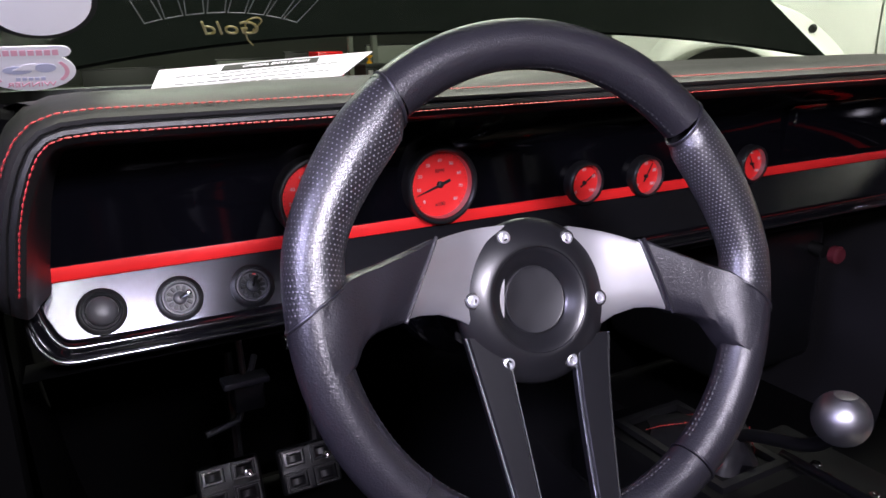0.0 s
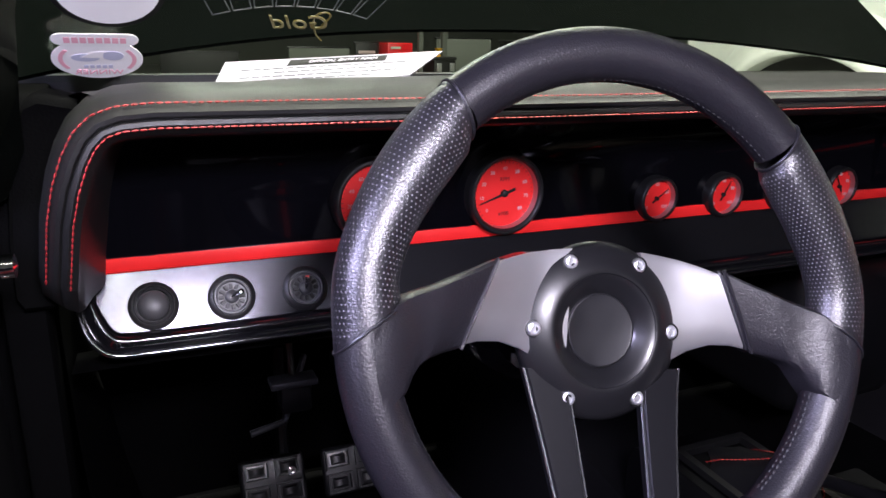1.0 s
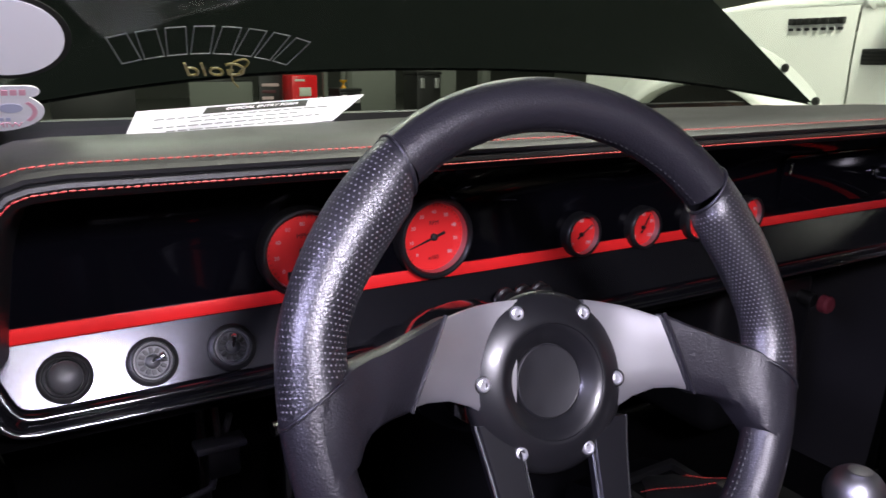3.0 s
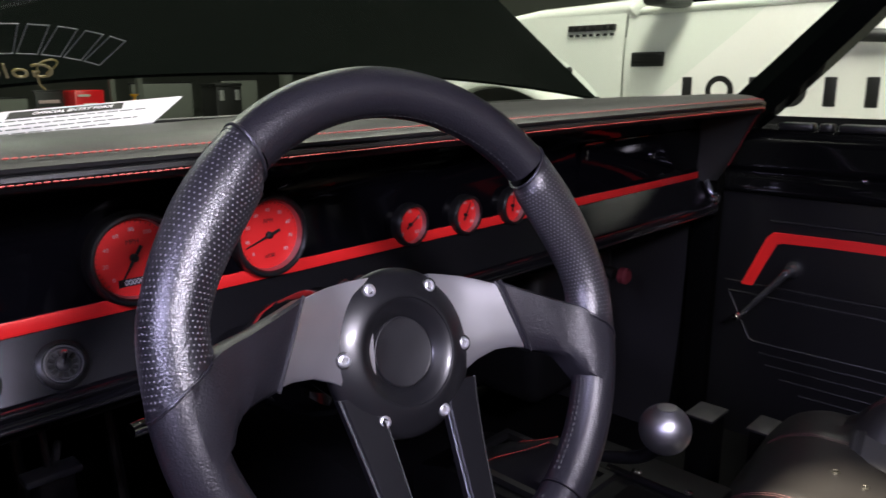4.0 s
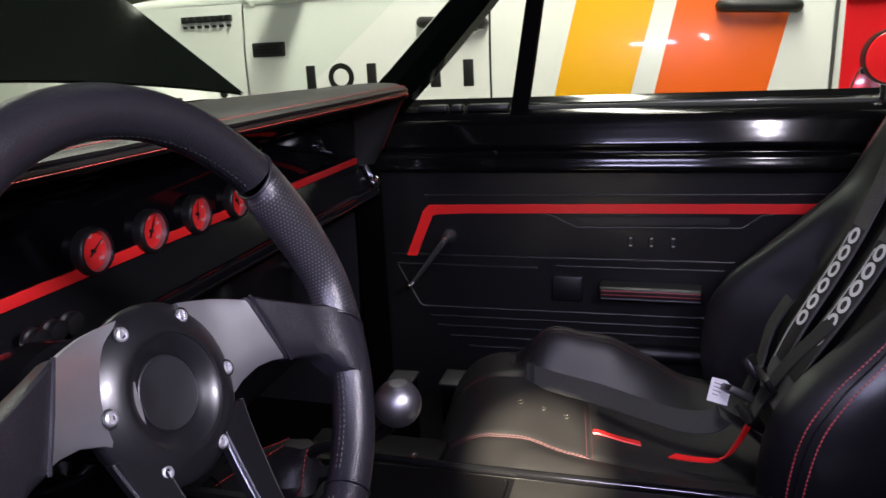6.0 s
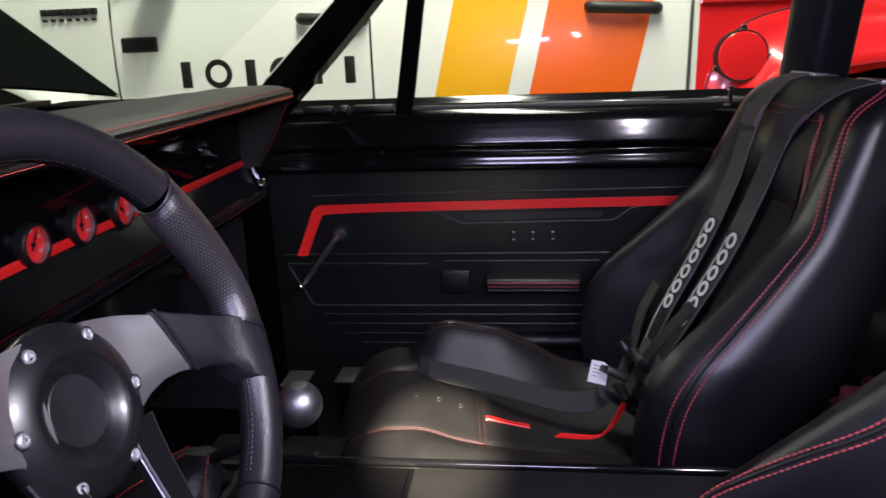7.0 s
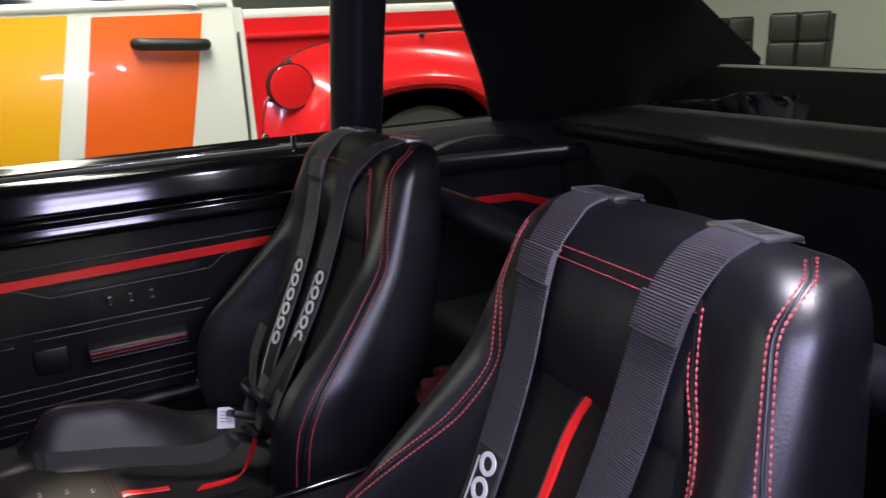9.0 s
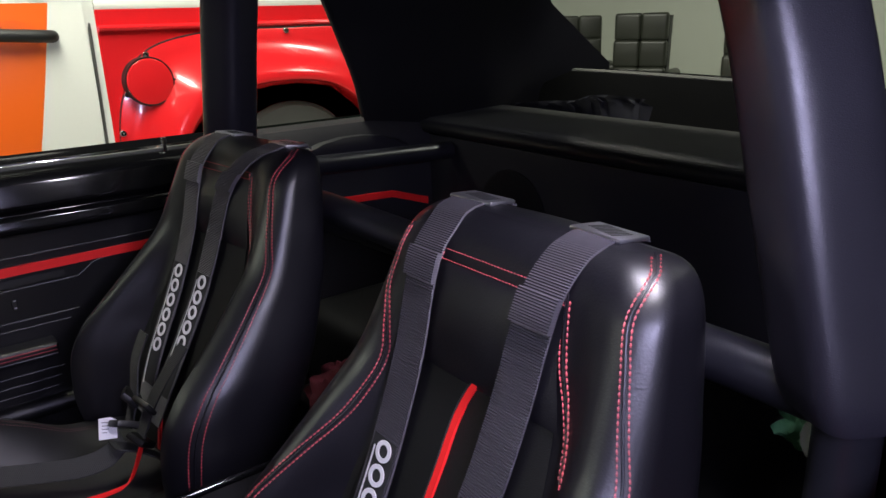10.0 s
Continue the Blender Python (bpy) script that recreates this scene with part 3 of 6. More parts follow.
for a0, a1 in ((46, 133), (-17, -48), (197, 306)):
    for off in (0.0, 0.0035):
        part("stitching", stitches([((RM - 0.0168) * math.cos(radians(a)), (RM - 0.0168) * math.sin(radians(a)), -0.001 + off) for a in np.linspace(a0, a1, 40)], 0.0045, 0.0033, 0.0007), DARK_THREAD, wheel, "grey hand stitching", smooth=False, kind="stuff")
HZ = -0.028


def spoke(sign):
    """The broad alloy spoke and its leather-wrapped outer half; rows run slantwise from top to bottom edge."""
    def row(x0, y0, x1, y1, z, th):
        pts = []
        for f, d in ((0, -1), (0, 0.6), (0.05, 0.95), (0.3, 1), (0.7, 1), (0.95, 0.95), (1, 0.6), (1, -1)):
            pts.append((sign * (x0 + (x1 - x0) * f), y0 + (y1 - y0) * f, z + th * d))
        return pts
    metal = [row(0.026, 0.044, 0.030, -0.040, HZ + 0.002, 0.003), row(0.040, 0.0425, 0.046, -0.031, HZ + 0.002, 0.003), row(0.055, 0.0400, 0.062, -0.0225, HZ + 0.004, 0.003), row(0.068, 0.0365, 0.078, -0.0178, HZ + 0.007, 0.003), row(0.080, 0.0325, 0.094, -0.0178, HZ + 0.010, 0.003), row(0.090, 0.0285, 0.112, -0.0215, HZ + 0.013, 0.003)]
    part("spoke", loft(metal, closed=True, caps=True), ALU, wheel, "brushed aluminium spoke")
    wrap = [row(0.0815, 0.0335, 0.1035, -0.0205, HZ + 0.0115, 0.0050), row(0.086, 0.0325, 0.109, -0.0225, HZ + 0.0125, 0.0066), row(0.098, 0.0272, 0.119, -0.0248, HZ + 0.0155, 0.0075), row(0.112, 0.0215, 0.128, -0.0275, HZ + 0.019, 0.009), row(0.125, 0.0160, 0.135, -0.0315, HZ + 0.0215, 0.0100), row(0.136, 0.0125, 0.1400, -0.0385, HZ + 0.0230, 0.0105), row(0.146, 0.0090, 0.1440, -0.0465, HZ + 0.0270, 0.0115), row(0.153, 0.0050, 0.1485, -0.0505, 0.0, 0.0137), row(0.161, -0.0020, 0.1535, -0.0550, 0.0, 0.0162), row(0.169, -0.0100, 0.1585, -0.0600, 0.0, 0.0173)]
    part("spoke_wrap", loft(wrap, closed=True, caps=True), LEATHER, wheel, "leather-wrapped spoke end")
    part("wrap_seam", sweep([(sign * 0.0835, 0.0340, HZ + 0.0175), (sign * 0.095, 0.006, HZ + 0.0188), (sign * 0.1065, -0.0225, HZ + 0.0178)], 0.0014, 6), LEATHER, wheel)
    leg = []
    for f in np.linspace(0, 1, 9):
        x, y, z, w = sign * (0.043 - 0.018 * f + 0.004 * f * f), -0.035 - 0.125 * f, HZ + 0.036 * f ** 1.15, 0.0152 - 0.0066 * f ** 0.8
        leg.append([(x - w, y, z - 0.004), (x - w, y, z + 0.002), (x - w + 0.002, y, z + 0.005), (x + w - 0.002, y, z + 0.005), (x + w, y, z + 0.002), (x + w, y, z - 0.004)])
    part("lower_spoke", loft(leg, closed=True, caps=True), SATIN, wheel, "slim satin black lower spoke")
    for k in (1, 4):
        part("polished_edge", sweep([Vector(r[k]) + Vector((0, 0, 0.0008)) for r in leg], 0.0010, 6), CRANK, wheel, "polished edge of the spoke")


spoke(-1)
spoke(1)
HUB_AT = (-0.003, -0.0095, HZ + 0.0025)
part("hub_ring", lathe([(0.0, -0.012), (0.0570, -0.012), (0.0592, -0.009), (0.0600, -0.004), (0.0596, -0.001), (0.0580, 0.0012), (0.0545, 0.0035), (0.0500, 0.0056), (0.0450, 0.0076), (0.0405, 0.0088), (0.0385, 0.0089), (0.0377, 0.0086), (0.0373, 0.0078), (0.0362, 0.0074), (0.0340, 0.0062), (0.0310, 0.0040), (0.0280, 0.0016), (0.0258, 0.0), (0.0250, -0.0010), (0, -0.0010)], 72, pose(*HUB_AT)), HUB, wheel, "satin black hub ring")
part("horn_button", lathe([(0.0246, -0.0010), (0.0243, 0.0006), (0.0235, 0.0011), (0.0228, 0.0008), (0.0, 0.0012)], 56, pose(*HUB_AT)), HORN, wheel, "black horn button")
for k in range(6):
    a = radians(60 * k)
    m = pose(HUB_AT[0] + 0.0510 * math.cos(a), HUB_AT[1] + 0.0510 * math.sin(a), HUB_AT[2] + 0.0046, 0, 0, 17 * k)
    part("screw_well", lathe([(0.0060, 0.0003), (0.0060, 0.0012), (0.0052, 0.0014), (0.0050, 0.0004)], 20, m, caps=False), BLACK, wheel)
    part("screw", lathe([(0.0048, -0.001), (0.0048, 0.0010), (0.0042, 0.0022), (0.0030, 0.0026), (0.0024, 0.0012), (0, 0.0010)], 6 * 3, m), SCREW, wheel, "bright socket screw")
# column
col = thing("steering_column", "gloss black steering column behind the wheel", "steering column", m=WM)
part("boss", lathe([(0.0, -0.10), (0.036, -0.10), (0.030, -0.07), (0.040, -0.045), (0.046, HZ - 0.012)], 36, pose(0, -0.003, 0)), SATIN, col)
part("jacket", lathe([(0.0, -0.34), (0.033, -0.34), (0.035, -0.12), (0.041, -0.10), (0.041, -0.078), (0.0, -0.078)], 36, pose(0, -0.003, 0)), GLOSS, col, "gloss black column jacket")
part("shroud", loft([[(0.048 * s * math.cos(a), -0.003 + 0.044 * s * math.sin(a), z) for a in (2 * math.pi * k / 24 for k in range(24))] for z, s in ((-0.22, 0.9), (-0.19, 1.15), (-0.14, 1.2), (-0.11, 1.05), (-0.105, 0.7))], closed=True, caps=True), GLOSS, col)
stalk = thing("turn_signal_lever", "slim chrome turn signal lever on the column", "lever", m=WM)
part("arm", sweep(smooth_line([(-0.04, -0.012, -0.11), (-0.09, -0.020, -0.10), (-0.145, -0.029, -0.08)], 5), 0.0028, 10), SATIN, stalk)
part("tip", sweep([(-0.145, -0.029, -0.08), (-0.174, -0.034, -0.074)], lambda f: 0.0058 - 0.001 * f, 12), CHROME, stalk, "chrome tip")
haz = thing("column_knobs", "row of three small black ribbed knobs under the dash face", "knobs")
for k in range(3):
    part("knob", lathe([(0.0, 0), (0.011, 0), (0.0115, 0.004), (0.009, 0.006), (0.0115, 0.009), (0.0115, 0.014), (0.006, 0.016), (0, 0.016)], 20, axes((-0.228 + 0.023 * k, -0.030, 0.800), (1, 0, 0), (0, -0.2, 1))), PLASTIC, haz)


# ---- car shell ----
shell = thing("car_shell", "black car interior shell with pillars, roof and floor", "car body", kind="structure")
part("floor_pan", box(-0.80, 0.80, -1.80, 0.50, 0.20, 0.26, 0.01), CARPET, shell, "black carpeted floor")
part("firewall", box(-0.80, 0.80, 0.48, 0.52, 0.20, 0.96, 0.0), BLACK, shell)
part("tunnel", loft([[(-0.17, y, 0.24), (-0.14, y, 0.34), (-0.09, y, h), (0.09, y, h), (0.14, y, 0.34), (0.17, y, 0.24)] for y, h in ((0.48, 0.46), (0.1, 0.44), (-0.3, 0.40), (-1.7, 0.38))]), CARPET, shell, "carpeted transmission tunnel")
part("roof", loft([[(0.60 * u, y, 1.36 + 0.03 * math.sin(math.pi * i / 8) - 0.03 * u * u) for u in (-1, -0.8, -0.4, 0, 0.4, 0.8, 1)] for i, y in enumerate(np.linspace(-0.225, -1.75, 9))]), BLACK, shell, "black headliner")
for s in (-1, 1):
    # windscreen pillar
    rows = []
    for f in np.linspace(0, 1, 8):
        z = 0.90 + 0.47 * f
        yf, yr = 0.075 - 0.72 * f * 0.70 - 0.03 * f * f, -0.055 - 0.72 * f * 0.70 + 0.03 * f * f
        x = 0.80 - 0.04 * f - 0.12 * f * f
        k = 0.020 if s < 0 else 0.0
        rows.append([(s * (x - 0.035 - k), yf - 0.03, z + 0.01), (s * (x - 0.045 - k), (yf + yr) / 2, z), (s * (x - 0.03 - k), yr + 0.01, z), (s * x, yr, z), (s * (x + 0.06), (yf + yr) / 2, z), (s * (x + 0.05), yf, z + 0.01)])
    part("windscreen_pillar", loft(rows, closed=True, caps=True), PAINT, shell, "black windscreen pillar")
    part("roof_rail", sweep(smooth_line([(s * 0.60, -0.225, 1.345), (s * 0.64, -0.45, 1.365), (s * 0.66, -0.9, 1.385), (s * 0.66, -1.3, 1.37), (s * 0.62, -1.7, 1.32)], 6), 0.03, 10), PAINT, shell)
    # rear quarter: sail panel between the side glass and the back glass
    sail = [[(s * 0.815, -1.545, 0.88), (s * 0.775, -1.50, 1.04), (s * 0.74, -1.42, 1.20), (s * 0.66, -1.30, 1.37)],
            [(s * 0.81, -1.58, 0.88), (s * 0.765, -1.53, 1.04), (s * 0.725, -1.455, 1.20), (s * 0.65, -1.34, 1.37)],
            [(s * 0.79, -1.74, 0.86), (s * 0.74, -1.69, 1.04), (s * 0.70, -1.62, 1.20), (s * 0.62, -1.52, 1.36)],
            [(s * 0.70, -2.0, 0.86), (s * 0.64, -1.94, 1.05), (s * 0.61, -1.86, 1.20), (s * 0.56, -1.74, 1.33)],
            [(s * 0.50, -2.15, 0.86), (s * 0.455, -2.11, 1.055), (s * 0.575, -2.01, 1.21), (s * 0.50, -1.84, 1.33)]]
    part("sail_panel", loft(sail), VINYL, shell, "black trimmed rear pillar")
    part("window_edge", sweep(smooth_line([(s * 0.80, -1.53, 0.94), (s * 0.772, -1.495, 1.04), (s * 0.737, -1.415, 1.20), (s * 0.655, -1.30, 1.37)], 5), 0.009, 8), PLASTIC, shell, "black window seal")
    # quarter panel and its inner trim
    part("quarter_panel", loft([[(s * x, y, z) for y in (-1.12, -1.3, -1.5, -1.72)] for x, z in ((0.76, 0.26), (0.76, 0.70), (0.765, 0.80), (0.76, 0.86), (0.775, 0.90), (0.80, 0.925), (0.86, 0.93), (0.87, 0.26))]), KICK, shell, "black vinyl quarter trim")
    part("quarter_stripe", loft([[(s * 0.755, y, z0), (s * 0.7535, y, z0 + 0.001), (s * 0.7535, y, z1 - 0.001), (s * 0.755, y, z1)] for y, z0, z1 in ((-1.18, 0.708, 0.730), (-1.42, 0.722, 0.742), (-1.58, 0.715, 0.735), (-1.70, 0.675, 0.697))]), RED, shell, "red trim stripe")
    part("wheelhouse", loft([[(s * (0.765 - d), -1.46 - r * math.cos(a), 0.80 + 0.10 * math.sin(a)) for a in np.linspace(0, math.pi, 12)] for d, r in ((0.0, 0.22), (0.02, 0.215), (0.026, 0.205))]), KICK, shell)
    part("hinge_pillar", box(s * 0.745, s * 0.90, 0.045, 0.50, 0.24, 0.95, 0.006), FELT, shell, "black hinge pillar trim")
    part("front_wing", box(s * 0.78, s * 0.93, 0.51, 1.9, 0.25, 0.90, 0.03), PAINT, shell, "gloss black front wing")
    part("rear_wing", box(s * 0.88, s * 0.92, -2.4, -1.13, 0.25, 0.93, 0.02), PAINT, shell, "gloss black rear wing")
    # Passenger side lighter where lit, driver side near-black: light put into the trim.
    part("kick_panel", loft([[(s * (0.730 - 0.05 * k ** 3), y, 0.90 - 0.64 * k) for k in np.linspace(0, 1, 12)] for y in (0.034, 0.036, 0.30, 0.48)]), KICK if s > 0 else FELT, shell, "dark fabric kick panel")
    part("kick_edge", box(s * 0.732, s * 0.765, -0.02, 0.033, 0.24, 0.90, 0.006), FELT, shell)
# bulkhead, package shelf and back window frame
part("rear_bulkhead", box(-0.86, 0.86, -1.76, -1.72, 0.26, 0.875, 0.006), KICK, shell, "black trimmed rear bulkhead")
for s in (-1, 1):
    part("speaker_panel", lathe([(0.12, 0.0), (0.12, 0.004), (0.11, 0.006), (0.0, 0.0062)], 40, axes((s * 0.42, -1.72, 0.70), (-1, 0, 0), (0, 0, 1))), SUEDE, shell)
part("shelf_edge", sweep([(-0.80, -1.715, 0.895), (0.80, -1.715, 0.895)], 0.018, 12), VINYL, shell, "padded black shelf edge")
part("package_shelf", loft([[(x, -1.715, 0.912), (x, -1.73, 0.9185), (x, -1.76, 0.921), (x, -1.93, 0.940), (x, -1.945, 0.938), (x, -1.95, 0.90), (x, -2.1, 0.89)] for x in (-0.80, -0.3, 0.3, 0.80)]), SHELF, shell, "satin black package shelf over the bulkhead")
part("rear_window_base", loft([[(0.60 * u, y + 0.06 * u * u, z - 0.012 * (1 - u)) for u in (-1, -0.5, 0, 0.5, 1)] for y, z in ((-2.02, 0.86), (-2.05, 0.98), (-2.09, 1.028), (-2.10, 1.036), (-2.2, 1.036), (-2.22, 0.8))]), FELT, shell)
part("rear_seal", sweep([(0.60 * u, -2.10 + 0.06 * u * u, 1.037 - 0.012 * (1 - u)) for u in np.linspace(-0.9, 0.9, 15)], 0.006, 8), RUBBER, shell)
RND = random.Random(7)
edge = smooth_line([(0.80, -1.945, 0.915), (0.66, -1.95, 0.945), (0.52, -1.95, 0.962), (0.44, -1.955, 0.968), (0.38, -1.95, 0.985), (0.31, -1.96, 0.990), (0.22, -1.97, 0.985)], 6)
part("crumpled_lining", loft([[p + Vector((0, 0.004 * RND.uniform(-1, 1), 0)), p + Vector((0.01, 0.006 * RND.uniform(-1, 1), -0.006)), p + Vector((0.012 * RND.uniform(-1, 1), -0.01 + 0.008 * RND.uniform(-1, 1), -0.018)), Vector((p.x, -1.975, 0.90))] for p in edge]), FILM, shell, "loose dark lining edge")

# raised bonnet seen through the windscreen
bonnet = thing("raised_bonnet", "gloss black car bonnet standing open beyond the windscreen", "bonnet")
rows = []
run, y_up, z_up = 0.0, 0.0, 0.0
for step in [0.10] * 13:
    v = run / 1.25
    row = []
    for k in range(33):
        u = k / 16 - 1
        wd = 0.775 - 0.03 * v
        y0, z0 = 0.50 - 0.20 * u * u, 1.032 - 0.065 * abs(u) ** 2.5
        row.append((wd * u, y0 + y_up, z0 + z_up - 0.035 * u * u * v + 0.018 * math.exp(-(u / 0.12) ** 2) * min(1, v * 4)))
    rows.append(row)
    slope = radians(40)
    run, y_up, z_up = run + step, y_up + step * math.cos(slope), z_up + step * math.sin(slope)
bn = part("panel", loft(rows), PAINT, bonnet, "gloss black painted bonnet skin")
sm = bn.modifiers.new("depth", "SOLIDIFY")
sm.thickness, sm.offset, sm.use_rim = 0.006, -1, False


# windscreen with its stickers
ws = thing("window_1", "clear windscreen with show stickers", "windscreen", kind="structure")
WN, WP = Vector((0, 0.589, 0.808)), Vector((0, 0.30, 0.975))
WT = axes(WP, (1, 0, 0), (0, -0.808, 0.589))
pane = part("pane", loft([[(w * u, v + 0.14 * u * u, 0.102 * u * u) for u in np.linspace(-1, 1, 13)] for v, w in ((0.0, 0.74), (0.2, 0.71), (0.4, 0.67), (0.66, 0.60))]), GLASS, ws)
pane.matrix_local = WT
pane.visible_shadow = False


# ---- doors ----
def door(s):
    d = thing("car_door", "black vinyl door panel with red stripe under a gloss black sill", "car door", "car doors")
    F = lambda y, z, x=0.78: (s * x, y, z)
    prof = [(0.785, 0.26), (0.782, 0.38), (0.78, 0.47), (0.78, 0.77), (0.776, 0.786), (0.785, 0.7865)]
    part("trim_panel", loft([[F(y, z, x) for y in np.linspace(0.02, -1.13, 8)] for x, z in prof]), VINYL, d, "black vinyl trim panel")
    sill = [(0.785, 0.7855), (0.776, 0.7880), (0.7725, 0.793), (0.7725, 0.799), (0.7747, 0.809), (0.777, 0.818), (0.782, 0.825), (0.7825, 0.831), (0.777, 0.838), (0.7755, 0.844), (0.7768, 0.852), (0.7795, 0.865), (0.7822, 0.878), (0.7855, 0.892), (0.791, 0.903), (0.800, 0.911), (0.812, 0.915), (0.86, 0.917), (0.90, 0.90), (0.91, 0.5), (0.90, 0.26)]
    sill = [(p.x, p.z) for p in smooth_line([(x, 0, z) for x, z in sill], 5)]
    part("sill", loft([[F(y, z, x) for y in np.linspace(0.03, -1.13, 10)] for x, z in sill]), SILL_PAINT, d, "gloss black painted sill")
    # belt seal and the chrome bright line along the glass
    part("belt_seal", box(s * 0.812, s * 0.822, -1.12, -0.33, 0.912, 0.9225, 0.002), RUBBER, d, "black belt seal")
    part("belt_moulding", box(s * 0.824, s * 0.838, -1.12, -0.33, 0.914, 0.926, 0.004), CHROME, d, "bright belt moulding")
    # quarter-light post and frame foot
    part("vent_post", loft([[F(y0 - w, z, 0.795), F(y0 - w, z, 0.825), F(y0 + w, z, 0.825), F(y0 + w, z, 0.795)] for y0, z, w in ((-0.322, 0.905, 0.0175), (-0.356, 1.12, 0.0165), (-0.40, 1.36, 0.016))], closed=True, caps=True), FELT, d, "black quarter-light post")
    for y0, y1 in ((-0.10, -0.165), (-0.175, -0.20), (-0.21, -0.30)):
        part("frame_foot", box(s * 0.80, s * 0.83, y1, y0, 0.913, 0.928, 0.005), PLASTIC, d)
    part("lock_button", lathe([(0, 0), (0.0055, 0), (0.005, 0.02), (0.0065, 0.024), (0.0065, 0.032), (0, 0.033)], 16, pose(s * 0.806, -1.0, 0.914)), CHROME, d, "chrome lock button")
    part("bolt", lathe([(0.006, 0), (0.005, 0.003), (0, 0.0035)], 14, axes(F(-0.274, 0.828, 0.784), (0, -s, 0), (0, 0, 1))), CHROME, d, "small chrome screw")
    # the red stripe: along the top and bent down at the front
    st = [((-0.065, 0.597), (-0.089, 0.597)), ((-0.090, 0.655), (-0.112, 0.650)), ((-0.108, 0.700), (-0.130, 0.690)), ((-0.121, 0.7135), (-0.142, 0.6935)), ((-0.22, 0.7165), (-0.22, 0.697)), ((-0.6, 0.722), (-0.6, 0.7025)), ((-1.12, 0.728), (-1.12, 0.708))]
    part("stripe", loft([[F(a[0], a[1], 0.781), F(a[0], a[1], 0.7765), F(b[0], b[1], 0.7765), F(b[0], b[1], 0.781)] for a, b in st], closed=True, caps=True), RED, d, "red trim stripe")

    def bead(pts, r=0.0026):
        part("bead", sweep([F(y, z, 0.7795) for y, z in pts], r, 8), VINYL, d)
    bead([(-0.113, 0.735), (-0.6, 0.740), (-1.12, 0.746)])
    bead([(-0.03, 0.599), (-0.76, 0.602)])
    bead([(-0.04, 0.577), (-0.36, 0.577)])
    bead([(-0.40, 0.583), (-0.74, 0.584)])
    bead([(-0.04, 0.575), (-0.09, 0.482), (-0.10, 0.477), (-0.71, 0.480)])
    bead([(-0.115, 0.455), (-0.70, 0.458)])
    bead([(-0.13, 0.432), (-0.70, 0.436)])
    bead([(-0.16, 0.408), (-0.70, 0.413)])
    bead([(-0.20, 0.385), (-0.70, 0.39)])
    bead([(-0.36, 0.700), (-0.39, 0.695), (-0.445, 0.669), (-0.77, 0.674), (-0.805, 0.700), (-0.84, 0.706)])
    part("lower_roll", sweep([F(-0.45, 0.395, 0.775), F(-1.1, 0.40, 0.775)], 0.022, 14), VINYL, d, "rolled vinyl foot of the panel")
    part("recess", loft([[F(a, b, 0.777), F(c, e, 0.777)] for a, b, c, e in ((-0.44, 0.692, -0.463, 0.677), (-0.60, 0.6945, -0.60, 0.6795), (-0.745, 0.6965, -0.745, 0.6815))]), BLACK, d)
    for y in (-0.555, -0.597, -0.640):
        part("switch", box(s * 0.775, s * 0.781, y - 0.006, y + 0.006, 0.628, 0.652, 0.002, 1), BLACK, d, "small black switch")
        for z in (0.650, 0.634):
            part("switch_mark", box(s * 0.7735, s * 0.7755, y - 0.003, y + 0.002, z - 0.001, z + 0.0015, 0), BALL, d)
    part("pad", box(s * 0.768, s * 0.781, -0.458, -0.393, 0.508, 0.564, 0.004), VINYL, d, "square vinyl pad")
    pull = part("door_pull", box(s * 0.728, s * 0.781, -0.70, -0.494, 0.526, 0.556, 0.007, 3), VINYL, d, "padded armrest pull with red lines")
    for k in range(3):
        part("piping", box(s * 0.7255, s * 0.729, -0.695, -0.50, 0.532 + 0.008 * k, 0.5335 + 0.008 * k, 0), SEAT_THREAD if k else BALL, pull)
    piv = F(-0.165, 0.643, 0.78)
    cr = part("window_crank", lathe([(0, 0), (0.018, 0), (0.017, 0.008), (0.011, 0.016), (0.009, 0.022), (0.0085, 0.040), (0.006, 0.044), (0, 0.045)], 24, axes(piv, (0, -s, 0), (0, 0, 1))), CRANK, d, "chrome window crank")
    arm = [F(-0.165, 0.643, 0.742), F(-0.14, 0.61, 0.737), F(-0.105, 0.565, 0.732), F(-0.088, 0.544, 0.73)]
    part("crank_arm", sweep(smooth_line(arm, 4), lambda f: 0.0085 - 0.0035 * f, 10), CRANK, cr, "dull metal crank arm")
    part("crank_knob", lathe([(0, 0), (0.007, 0), (0.009, 0.008), (0.009, 0.02), (0.005, 0.026), (0, 0.027)], 18, axes(F(-0.088, 0.544, 0.732), (0, -s, 0), (0, 0, 1))), CHROME, cr)
    return d


door(1)
tagged(door(-1), label="black vinyl driver door panel with red stripe, window wound down")

